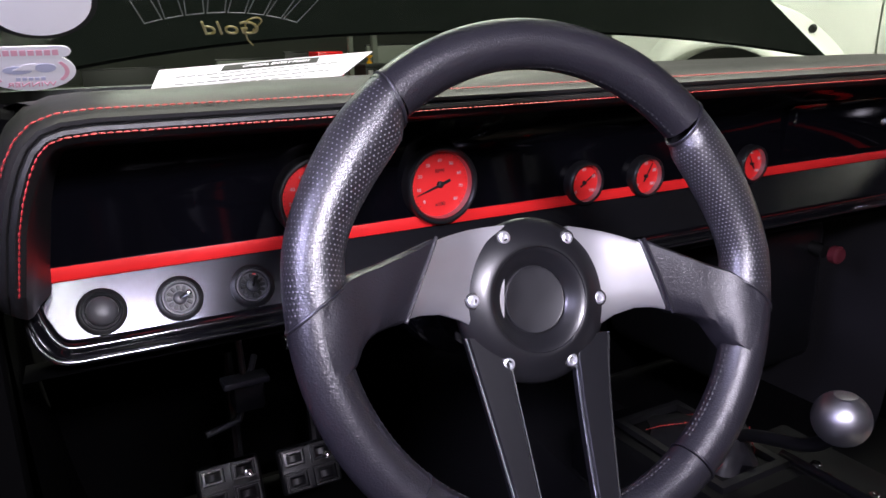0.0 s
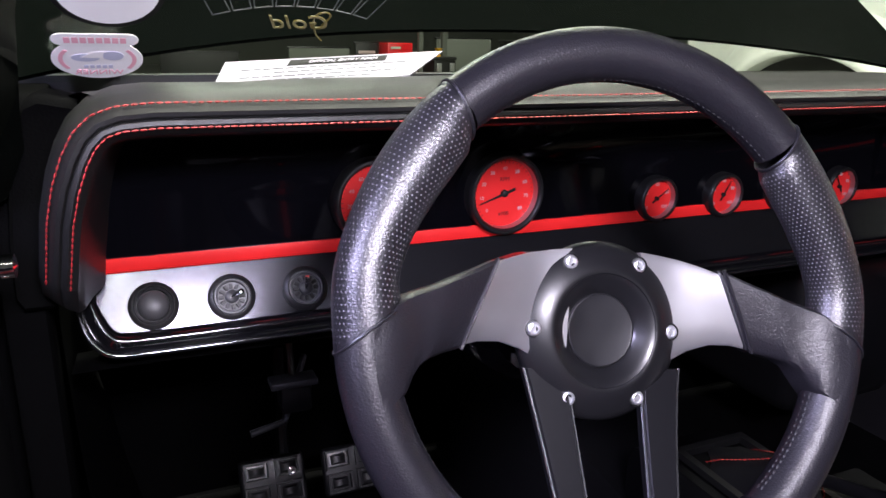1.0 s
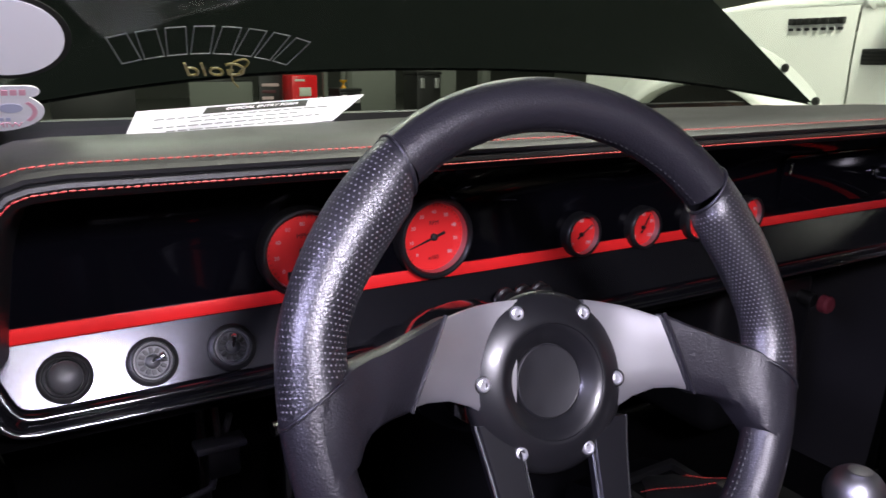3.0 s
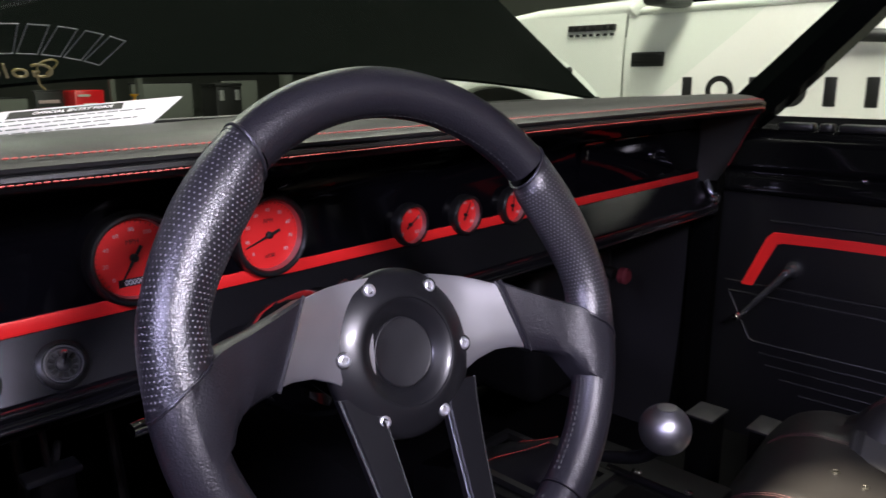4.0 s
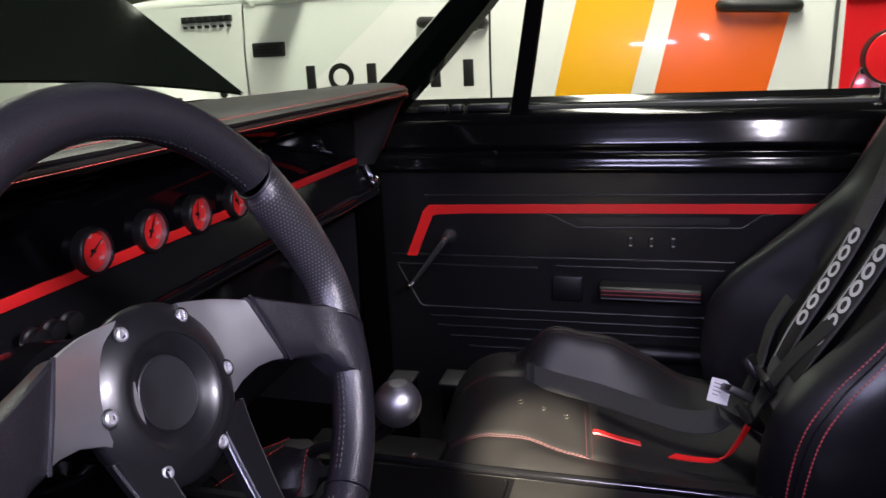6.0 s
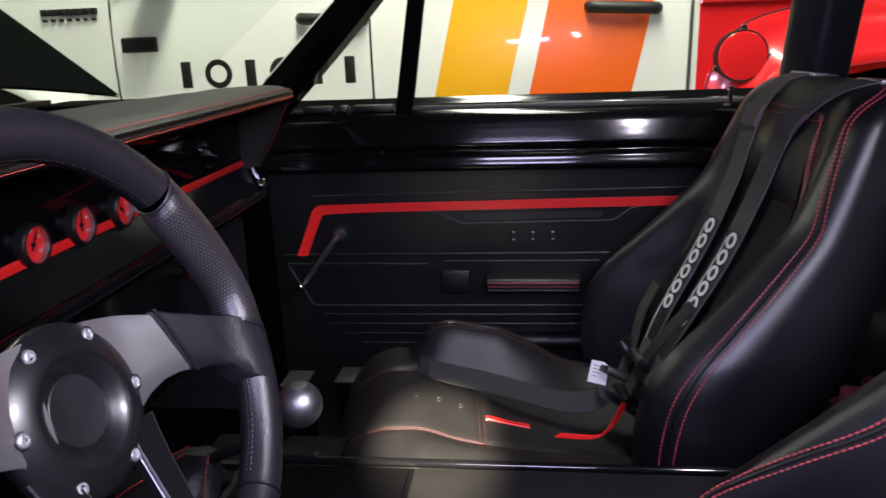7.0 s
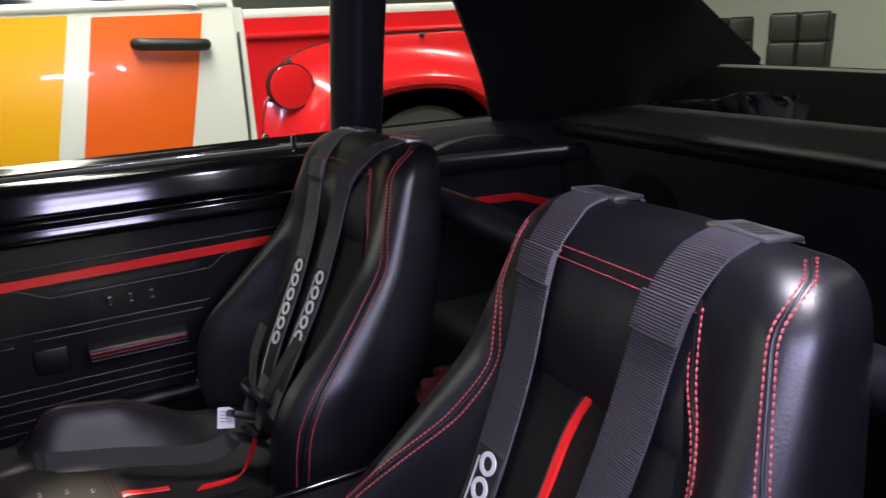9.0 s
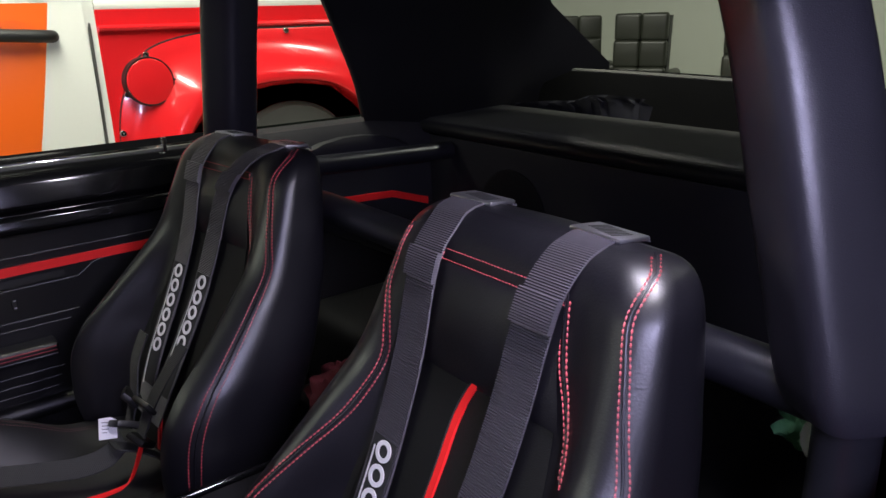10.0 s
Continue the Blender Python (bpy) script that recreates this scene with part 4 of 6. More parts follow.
# ---- roll cage ----
cage = thing("roll_cage", "black textured roll cage behind the seats", "roll cage")
for s in (-1, 1):
    # padded leg: a soft square section, turned on edge
    rows = []
    line = smooth_line([(s * 0.46, -1.10, 1.40), (s * 0.545, -1.10, 1.30), (s * 0.594, -1.10, 1.18), (s * 0.6365, -1.10, 1.02), (s * 0.6775, -1.10, 0.868)], 8)
    for i, p in enumerate(line):
        k = 1.0 if i < len(line) - 2 else (0.975 if i < len(line) - 1 else 0.90)
        row = []
        for q in range(48):
            a = 2 * math.pi * q / 48
            rr = 0.047 * k / (abs(math.cos(a)) ** 4.5 + abs(math.sin(a)) ** 4.5) ** (1 / 4.5)
            w = a + radians(60 if s < 0 else 30)
            row.append((p.x + rr * math.cos(w), p.y + rr * math.sin(w), p.z))
        rows.append(row)
    part("hoop_pad", loft(rows, closed=True, caps=True), PAD, cage, "square black padding wrapped round the hoop leg")
    part("hoop_leg", sweep(smooth_line([(s * 0.6775, -1.10, 0.90), (s * 0.681, -1.098, 0.80), (s * 0.688, -1.07, 0.62), (s * 0.70, -0.98, 0.26)], 8), 0.0275, 22), CAGE, cage, "bare black hoop tube")
    part("collar", sweep([(s * 0.6772, -1.10, 0.869), (s * 0.6785, -1.10, 0.858)], 0.0305, 22), CAGE, cage, "weld collar")
    part("rear_stay", sweep([(s * 0.665, -1.13, 0.862), (s * 0.66, -1.71, 0.842)], 0.024, 16), CAGE, cage, "rear stay tube")
    part("diagonal", sweep([(s * 0.66, -1.12, 0.82), (s * 0.50, -1.70, 0.52)], 0.026, 16), CAGE, cage, "diagonal tube")
part("hoop_top", sweep([(-0.5, -1.10, 1.36), (0.5, -1.10, 1.36)], 0.048, 22), CAGE, cage)
part("harness_bar", sweep([(-0.67, -1.11, 0.868), (0.67, -1.11, 0.868)], 0.027, 18), CAGE, cage, "harness bar across the hoop")


# ---- seats ----
SEAT = [  # height, half width, centre y, bolster reach, bolster share, thickness
    (0.40, 0.235, -0.785, 0.05, 0.30, 0.10), (0.46, 0.250, -0.793, 0.080, 0.32, 0.11), (0.53, 0.257, -0.810, 0.102, 0.33, 0.12), (0.60, 0.258, -0.835, 0.114, 0.33, 0.125), (0.64, 0.256, -0.856, 0.111, 0.33, 0.123), (0.675, 0.250, -0.875, 0.096, 0.34, 0.120), (0.75, 0.234, -0.912, 0.058, 0.35, 0.112),
    (0.81, 0.221, -0.938, 0.030, 0.36, 0.105), (0.86, 0.212, -0.952, 0.018, 0.36, 0.098), (0.91, 0.203, -0.966, 0.010, 0.36, 0.092), (0.940, 0.197, -0.975, 0.006, 0.36, 0.086), (0.958, 0.189, -0.984, 0.003, 0.36, 0.080), (0.971, 0.178, -0.995, 0.001, 0.36, 0.070), (0.980, 0.164, -1.008, 0.0, 0.36, 0.052), (0.985, 0.146, -1.022, 0.0, 0.36, 0.024)]


SEAM = [(0.42, 0.95), (0.80, 0.95), (0.85, 0.92), (0.90, 0.89), (0.94, 0.87), (0.958, 0.90), (0.972, 0.95), (0.985, 0.985)]
INNER_SEAM = [(0.42, 0.88), (0.65, 0.80), (0.70, 0.75), (0.75, 0.69), (0.80, 0.67), (0.85, 0.73), (0.90, 0.83), (0.95, 0.86), (0.985, 0.96)]


def seat(cx, label, inner, turn=0.0):
    """A one-piece bucket seat, turned a little about its cushion."""
    t = thing("bucket_seat", label, "car seat", "front seats", m=pose(cx, -0.65, 0, 0, 0, turn) @ pose(0, 0.65, 0))

    def front(a, z):
        w, yc, b, sh, th = lerp_table(SEAT, z)
        edge = 1 - sh * 1.25
        if a < edge:
            return 0.0
        if a < 0.80:
            f = (a - edge) / (0.80 - edge)
            return b * f * f * (3 - 2 * f)
        return b - (b * 0.42 + 0.022) * ((a - 0.80) / 0.20) ** 2

    def section(z):
        w, yc, b, sh, th = lerp_table(SEAT, z)
        half = [(w * a, yc + front(a, z), z) for a in np.linspace(0, 1, 26)]
        y1, y2 = half[-1][1], yc - th
        for f in np.linspace(0, 1, 14)[1:]:
            a = f * math.pi / 2
            half.append((w * (1.0 + 0.012 * math.sin(2 * a)) - w * 0.16 * (1 - math.cos(a)) ** 2.2, y1 + (y2 - y1) * math.sin(a) ** 0.9, z))
        for f in np.linspace(0, 1, 8)[1:]:
            half.append((w * 0.84 * (1 - f), y2 - 0.012 * math.sin(f * math.pi / 2), z))
        return half + [(-x, y, zz) for x, y, zz in reversed(half[1:-1])]
    zs = [0.40 + 0.01 * k for k in range(55)] + [0.946, 0.952, 0.958, 0.963, 0.967, 0.971, 0.974, 0.977, 0.979, 0.981, 0.983, 0.9842, 0.985]
    part("backrest", loft([section(z) for z in zs], closed=True, caps=True), SEAT_LEATHER, t, "black leather backrest with deep bolsters")

    def at(u, z):
        w, yc = lerp_table(SEAT, z)[:2]
        return Vector((w * u, yc + front(abs(u), z), z))

    def on(u, z, lift=0.0):
        n = (at(u + 0.01, z) - at(u - 0.01, z)).cross(at(u, z + 0.002) - at(u, z - 0.002)).normalized()
        return at(u, z) + (n if n.y > 0 else -n) * lift

    def seam(us, zz, gap, label="red twin stitching"):
        """Two rows of stitches either side of a raised welt."""
        k = 60
        z_at = lambda f: zz[0] + (zz[1] - zz[0]) * f
        u_at = lambda f: lerp_table(us, z_at(f))[0]
        for d in (-gap, gap):
            part("stitching", stitches([on(u_at(i / k) + d, z_at(i / k), 0.0008) for i in range(k + 1)], 0.0060, 0.0047, 0.00105), SEAT_THREAD, t, label, smooth=False, kind="stuff")
        part("welt", sweep([on(u_at(i / k), z_at(i / k), 0.0002) for i in range(k + 1)], 0.0016, 6), SEAT_LEATHER, t)
    # centre panel of smooth cloth, split by a flat red stripe
    part("centre_panel", loft([[on(u * 0.56 * k, z, 0.004 - 0.003 * abs(u) ** 6) for u in np.linspace(-1, 1, 15)] for z, k in ((0.42, 1), (0.5, 1), (0.58, 1), (0.66, 1), (0.74, 0.98), (0.79, 0.96), (0.825, 0.95), (0.832, 0.94))]), SUEDE, t, "black cloth centre panel")
    part("head_panel", loft([[on(u * (0.50 + 0.06 * max(0, (0.88 - z) / 0.06)), z, 0.003 + 0.013 * (1 - u * u) * math.sin(math.pi * min(1, (z - 0.818) / 0.116)) ** 0.6) for u in np.linspace(-1, 1, 15)] for z in (0.820, 0.824, 0.83, 0.84, 0.855, 0.875, 0.90, 0.92, 0.926, 0.931, 0.933)]), SEAT_LEATHER, t, "smooth leather head panel")
    pl = [on(0.045 - 0.09 * max(0, (z - 0.76) / 0.072) ** 2.5, z, 0.0055) for z in np.linspace(0.44, 0.832, 50)]
    part("centre_stripe", loft([[p + Vector((-0.0054, -0.002, 0)), p + Vector((-0.0044, 0.002, 0)), p + Vector((0.0044, 0.002, 0)), p + Vector((0.0054, -0.002, 0))] for p in pl]), RED, t, "flat red centre stripe")
    part("piping", sweep([p + Vector((0.0068, 0.0005, 0)) for p in pl], 0.0013, 6), DARK_THREAD, t, "thin grey piping")
    for s in (-1, 1):
        seam([(z, u * s) for z, u in (inner if s > 0 else SEAM)], (0.42, 0.960 if inner is INNER_SEAM and s > 0 else 0.9840), 0.017)
        seam([(0.62, 0.70 * s), (0.74, 0.68 * s), (0.80, 0.65 * s), (0.85, 0.58 * s), (0.88, 0.53 * s), (0.92, 0.50 * s), (0.95, 0.49 * s)], (0.79 if s < 0 else 0.87, 0.945), 0.022)
    for dz in (0.0, 0.009):
        part("stitching", stitches([on(u, 0.9345 + dz * 1.2, 0.0035) for u in np.linspace(-0.5, 0.5, 24)], 0.0050, 0.0038, 0.0008), SEAT_THREAD, t, "red twin stitching", smooth=False, kind="stuff")

    # cushion: a waterfall front pad, a dished rear and tall thigh bolsters
    MID = [(-0.84, 0.430), (-0.70, 0.437), (-0.60, 0.447), (-0.52, 0.460), (-0.47, 0.471), (-0.40, 0.4935), (-0.36, 0.4945), (-0.32, 0.484), (-0.29, 0.462), (-0.265, 0.425)]
    CREST = [(-0.84, 0.02), (-0.75, 0.018), (-0.69, 0.024), (-0.60, 0.068), (-0.54, 0.088), (-0.47, 0.088), (-0.435, 0.072), (-0.412, 0.042), (-0.395, 0.014), (-0.38, 0.0), (-0.26, 0.0)]

    def cpt(u, y, lift=0.0):
        a = abs(u)
        z = lerp_table(MID, y)[0]
        up = lerp_table(CREST, y)[0] * (1.0 if u > 0 else 0.22)
        if a > 0.40:
            f = min(1.0, (a - 0.40) / 0.30)
            z += up * (f * f * (3 - 2 * f) if a < 0.70 else 1 - 1.1 * ((a - 0.70) / 0.30) ** 2)
        if a > 0.84:
            z -= 0.055 * ((a - 0.84) / 0.16) ** 2
        # the rear of the pad is dished, and pieces puff up between their seams
        z -= 0.010 * max(0.0, 1 - (a / 0.45) ** 2) * max(0.0, 1 - ((y + 0.66) / 0.14) ** 2)
        z -= 0.004 * math.exp(-((a - 0.435) / 0.03) ** 2) + 0.004 * math.exp(-((y + 0.506) / 0.007) ** 2) * (1 if a < 0.44 else 0)
        return (0.235 * u, y, z + lift)
    rows = []
    for y in sorted(set([round(v, 4) for v in np.linspace(-0.84, -0.265, 41)] + [-0.5125, -0.506, -0.4995])):
        rows.append([cpt(u, y) for u in np.linspace(-1, 1, 61)] + [(0.232, y, 0.36), (0.2, y, 0.33), (-0.2, y, 0.33), (-0.232, y, 0.36)])
    rows.append([(p[0] * 0.97, -0.256, max(0.345, p[2] - 0.03)) for p in rows[-1]])
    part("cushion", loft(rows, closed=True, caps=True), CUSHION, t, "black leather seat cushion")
    for s in (-1, 1):
        for off in (-0.013, 0.013):
            part("stitching", stitches([cpt(s * (0.435 + off), y, 0.0012) for y in np.linspace(-0.506, -0.285, 26)], 0.0060, 0.0044, 0.0006), DIMMED_THREAD, t, "red twin stitching", smooth=False, kind="stuff")
            if s > 0:
                part("stitching", stitches([cpt(0.66 + off, y, 0.0012) for y in np.linspace(-0.72, -0.41, 40)], 0.0060, 0.0044, 0.0006), DIMMED_THREAD, t, "red twin stitching", smooth=False, kind="stuff")
    for off in (-0.0042, 0.0042):
        part("stitching", stitches([cpt(u, -0.506 + off, 0.0012) for u in np.linspace(-0.435, 0.435, 20)], 0.0060, 0.0044, 0.0006), DIMMED_THREAD, t, "red twin stitching", smooth=False, kind="stuff")
    for y in (-0.400, -0.4365, -0.473):
        ring = Matrix.Translation(cpt(0.01, y, 0.0004)) @ Matrix.Rotation(radians(-14), 4, "X")
        part("eyelet", lathe([(0.0058, -0.001), (0.0058, 0.0012), (0.0048, 0.0020), (0.0036, 0.0016), (0.0032, 0.0002)], 18, ring, caps=False), EYELET, t, "dull metal eyelet")
        part("eyelet_hole", lathe([(0.0034, 0.0006), (0.0, 0.0006)], 14, ring), BLACK, t)
    part("centre_stripe", loft([[Vector(cpt(u, y, h)) for y in np.linspace(-0.585, -0.513, 12)] for u, h in ((-0.125, 0.0), (-0.12, 0.0022), (-0.075, 0.0022), (-0.07, 0.0))]), RED, t, "flat red centre stripe")
    part("side_frame", box(-0.22, 0.22, -0.80, -0.32, 0.26, 0.35, 0.01), BLACK, t, "black seat mount")
    return t, on, cpt


def webbing(pts, width, across, parent, name, mat, label, thick=0.0014, ribs=True):
    """A woven strap along a line, with fine crosswise ribs."""
    step = 0.0014 if ribs else 0.01
    E = even(pts, step)
    A = Vector(across).normalized() * width / 2
    rows = []
    for i, p in enumerate(E):
        t = (E[min(i + 1, len(E) - 1)] - E[max(i - 1, 0)]).normalized()
        n = t.cross(A).normalized()
        if n.y < 0 and abs(n.y) > abs(n.z) or n.z < -0.5:
            n = -n
        h = thick + (0.0012 * (i % 2) if ribs else 0)
        rows.append([p - A, p - A * 0.97 + n * h, p + A * 0.97 + n * h, p + A, p - n * 0.0005])
    return part(name, loft(rows, closed=True, caps=True), mat, parent, label, smooth=not ribs)


def harness(t_on, cx, label, drop, gather=(0.0, 0.0), turn=0.0):
    on = t_on
    h = thing("racing_harness", label, "harness", "seat harnesses", m=pose(cx, -0.65, 0, 0, 0, turn) @ pose(0, 0.65, 0))
    for s, g in zip((-1, 1), gather):
        x0 = s * 0.098
        x1 = x0 + g
        u = x0 / 0.2
        top = [(x0, -1.085, 0.975), (x0, -1.045, 0.986), (x0, -1.012, 0.982), (x0 + g * 0.3, -0.992, 0.970), (x0 * 1.02 + g * 0.6, on(u, 0.942)[1] + 0.010, 0.942), (x0 * 1.03 + g * 0.9, on(u, 0.90)[1] + 0.014, 0.90), (x1 * 0.99, on(u, 0.82)[1] + 0.016, 0.82), (x1 * 0.92, on(u * 0.9, 0.72)[1] + 0.014, 0.72), (x1 * 0.75, on(0.3, 0.60)[1] + 0.016, 0.60), (x1 * 0.42, on(0.1, 0.51)[1] + 0.03, 0.51)]
        webbing(smooth_line(top, 6), 0.054, (1, 0, 0), h, "shoulder_strap", WEB, "ribbed black nylon strap")
        fold = [p + Vector((0, 0.003, 0.001)) for p in smooth_line(top, 6) if 0.903 < p.z < 0.943]
        webbing(fold, 0.0555, (1, 0, 0), h, "strap_fold", WEB, "", 0.0034)
        lab = [p + Vector((0, 0.0018, 0)) for p in smooth_line(top, 10) if 0.590 - drop < p.z < 0.80 - drop]
        strip = webbing(lab, 0.046, (1, 0, 0), h, "label_strip", WEB_EDGE, "black label strip with pale marks", 0.0012, False)
        E = even(lab, 0.0285)
        for k in range(min(6, len(E) - 1)):
            a, b = E[k], E[k + 1]
            d = (b - a).normalized()
            m = axes(a + d * 0.0142, (1, 0, 0), (0, d.y, d.z))
            mm = part("pale_mark", lathe([(0.0128, 0.0), (0.0128, 0.0012), (0.0075, 0.0012), (0.0075, 0.0)], 24, m @ Matrix.Translation((-0.0035, 0, 0.002)) @ Matrix.Diagonal((1.12, 1, 1, 1)), caps=False), MARK, strip, smooth=False)
        part("pale_bar", loft([[p + Vector((0.0135, 0.0028, 0)), p + Vector((0.0165, 0.0028, 0))] for p in lab[1:]]), MARK, strip, smooth=False)
        # slider buckle on top of the backrest
        m = axes((x0, -1.052, 0.979), (1, 0, 0), (0, 1, 0.10))
        bm = box(-0.0355, 0.0355, -0.0215, 0.0215, 0.004, 0.0095, 0.0025)
        bk = part("buckle", bm, BALL, h, "satin metal slider buckle")
        bk.matrix_local = m @ pose(0, 0, 0, 0, 0, 4 * s)
        for k in range(8):
            part("groove", box(-0.024 + 0.006 * k, -0.0215 + 0.006 * k, -0.012, 0.012, 0.0090, 0.0098, 0), SATIN, bk, smooth=False).matrix_local = pose(0, 0, 0, 0, 0, -14)
    return h


seat_p, on_p, c_p = seat(0.34, "black leather bucket seat with red stitching, passenger side", SEAM, 6.0)
seat_d, on_d, c_d = seat(-0.372, "black leather bucket seat with red stitching, driver side", INNER_SEAM)
har_p = harness(on_p, 0.34, "black racing harness hung over the passenger seat", 0.035, (0.075, -0.02), 6.0)
har_d = harness(on_d, -0.3525, "black racing harness hung over the driver seat", 0.065, (0.010, -0.014))

# ---- console and shifter ----
con = thing("centre_console", "black centre console with grey top and shifter opening", "console")
part("body", loft([[(-0.085, y, 0.30), (-0.08, y, z - 0.012), (-0.072, y, z), (0.060, y, z), (0.068, y, z - 0.012), (0.075, y, 0.30)] for y, z in ((0.02, 0.50), (-0.03, 0.515), (-0.22, 0.52), (-0.42, 0.52), (-0.95, 0.52))], caps=True), CONSOLE, con)
part("lid", box(-0.066, 0.050, -0.93, -0.438, 0.518, 0.530, 0.006), GREY, con, "grey padded lid")
part("front_plate", box(-0.066, 0.050, -0.432, -0.24, 0.518, 0.528, 0.005), CONSOLE, con, "black plate")
part("side_rail", sweep([(0.062, -0.94, 0.527), (0.062, -0.2, 0.527)], 0.006, 10), GLOSS, con, "gloss black edge rail")
part("boot_frame", loft([[(sx * w, -0.125 + sy * l, z) for sx, sy in ((-1, -1), (1, -1), (1, 1), (-1, 1))] for w, l, z in ((0.058, 0.092, 0.520), (0.056, 0.090, 0.527), (0.046, 0.080, 0.527), (0.045, 0.079, 0.518))], closed=True), SATIN, con, "black shifter frame")
for x, y, z in ((0.105, -0.235, 0.497), (0.125, -0.282, 0.492), (0.150, -0.262, 0.490), (0.118, -0.210, 0.497)):
    part("bolt", lathe([(0.0075, 0), (0.0075, 0.004), (0.0055, 0.006), (0.002, 0.0062), (0, 0.005)], 6 * 3, pose(x, y, z)), CHROME, con, "small bright bolt")
part("side_plate", box(0.080, 0.175, -0.32, -0.12, 0.482, 0.4975, 0.004), CONSOLE, con, "black side plate with bolts")
sh = thing("gear_shifter", "bent chrome shifter with a satin aluminium ball knob", "shifter")
rows = []
for f, w in ((0, 1.0), (0.25, 0.86), (0.5, 0.62), (0.75, 0.42), (1, 0.26)):
    rows.append([(0.045 * w * c * (1 + 0.10 * math.sin(5 * a + 9 * f)), -0.125 - 0.05 * f + 0.078 * w * s_ * (1 + 0.10 * math.sin(5 * a + 9 * f)), 0.520 + 0.055 * f) for a, c, s_ in ((a, math.cos(a), math.sin(a)) for a in (2 * math.pi * k / 28 for k in range(28)))])
part("boot", loft(rows, closed=True, caps=True), SEAT_LEATHER, sh, "creased leather boot")
for k in range(4):
    a = 0.8 + 1.57 * k
    part("stitching", stitches([(0.047 * w * math.cos(a), -0.125 - 0.05 * f + 0.081 * w * math.sin(a), 0.522 + 0.055 * f) for f, w in ((0, 1.0), (0.25, 0.88), (0.5, 0.64), (0.75, 0.44), (1, 0.28))], 0.006, 0.0046, 0.0009), THREAD, sh, "red boot stitching", smooth=False, kind="stuff")
part("lever", sweep(smooth_line([(0, -0.17, 0.55), (-0.006, -0.205, 0.575), (-0.018, -0.28, 0.605), (-0.024, -0.31, 0.63)], 6), 0.0075, 12), SATIN, sh)
bm = bmesh.new()
bmesh.ops.create_uvsphere(bm, u_segments=40, v_segments=24, radius=0.0275, matrix=Matrix.Translation((-0.026, -0.319, 0.657)))
knob = part("ball_knob", bm, BALL, sh, "satin aluminium ball knob")
part("shift_pattern", lathe([(0.0105, 0.0), (0.0105, 0.0012), (0.0095, 0.0014), (0, 0.0016)], 24, axes((-0.029, -0.322, 0.6832), (1, 0, 0), (0, 1, -0.05))), ALU, knob, "engraved top disc")

# ---- pedals ----
for x, y, z in ((-0.515, 0.24, 0.42), (-0.40, 0.24, 0.415)):
    p = thing("foot_pedal", "black ribbed rubber foot pedal with metal arm", "pedal", "foot pedals")
    m = axes((x, y, z), (1, 0, 0), (0, 0.45, 0.9))
    part("pad", box(-0.045, 0.045, -0.034, 0.034, 0, 0.012, 0.006, 3), PEDAL, p).matrix_local = m
    for k in (-1, 1):
        for j in (-1, 1):
            cell = Matrix.Translation((k * 0.0215, j * 0.0165, 0.0115))
            part("tread_rim", loft([[(sx * w, sy * h, z) for sx, sy in ((-1, -1), (1, -1), (1, 1), (-1, 1))] for w, h, z in ((0.0185, 0.0140, 0.0), (0.0180, 0.0135, 0.0045), (0.0150, 0.0105, 0.0045), (0.0140, 0.0095, 0.0005))], closed=True), PEDAL, p).matrix_local = m @ cell
            part("tread_boss", loft([[(sx * w, sy * h, z) for sx, sy in ((-1, -1), (1, -1), (1, 1), (-1, 1))] for w, h, z in ((0.0115, 0.0075, 0.0), (0.0075, 0.0045, 0.0030))], closed=True, caps=True), PEDAL, p).matrix_local = m @ cell
    part("stud", lathe([(0.006, 0.015), (0.006, 0.018), (0.003, 0.0185), (0, 0.017)], 14, m @ Matrix.Translation((0.026, 0.01, 0))), CHROME, p, "bright metal stud")
    part("arm", sweep([(x + 0.02, y + 0.02, z + 0.02), (x + 0.03, y + 0.08, z + 0.18), (x + 0.03, y + 0.08, z + 0.30)], 0.008, 8), SATIN, p)

# ---- show card ----
card = thing("entry_form_card", "white printed entry form card propped on the dash top", "card")
cm = axes((-0.4445, 0.10, 1.0012), (0.233, 0.0, 0.0125), (0.0, 0.04, 0.0165))
lean = Matrix(((1, 0.80, 0, 0), (0, 1, 0, 0), (0, 0, 1, 0), (0, 0, 0, 1)))
part("sheet", slab([(-0.137, -0.052), (0.058, -0.052), (0.1167, 0.0), (-0.1167, 0.0)], 0.0010), CARD, card).matrix_local = cm
part("title_bar", slab([(-0.064, -0.0160), (0.040, -0.0160), (0.0475, -0.0035), (-0.0565, -0.0035)], 0.0003, pose(0.004, 0, 0.0011)), BLACK, card, "black title bar", smooth=False).matrix_local = cm
lettering("title", "OFFICIAL ENTRY FORM", 0.0070, cm @ pose(0.001, -0.0098, 0.0016) @ lean, PAPER, card)
for k, (w0, w1) in enumerate(((-0.105, 0.066), (-0.075, 0.030), (-0.110, 0.050), (-0.100, 0.020))):
    y = -0.0205 - 0.008 * k
    x = w0
    while x < w1:
        wl = 0.006 + 0.007 * ((x * 977.0) % 1.0)
        part("text_line", box(x, min(x + wl, w1), y - 0.0009, y + 0.0009, 0.0010, 0.0013, 0), LINE, card, smooth=False).matrix_local = cm
        x += wl + 0.0022

# ---- the truck beside the car ----
TX = 2.62
truck = thing("pickup_truck", "white and red pickup truck with yellow and orange stripes", "truck")


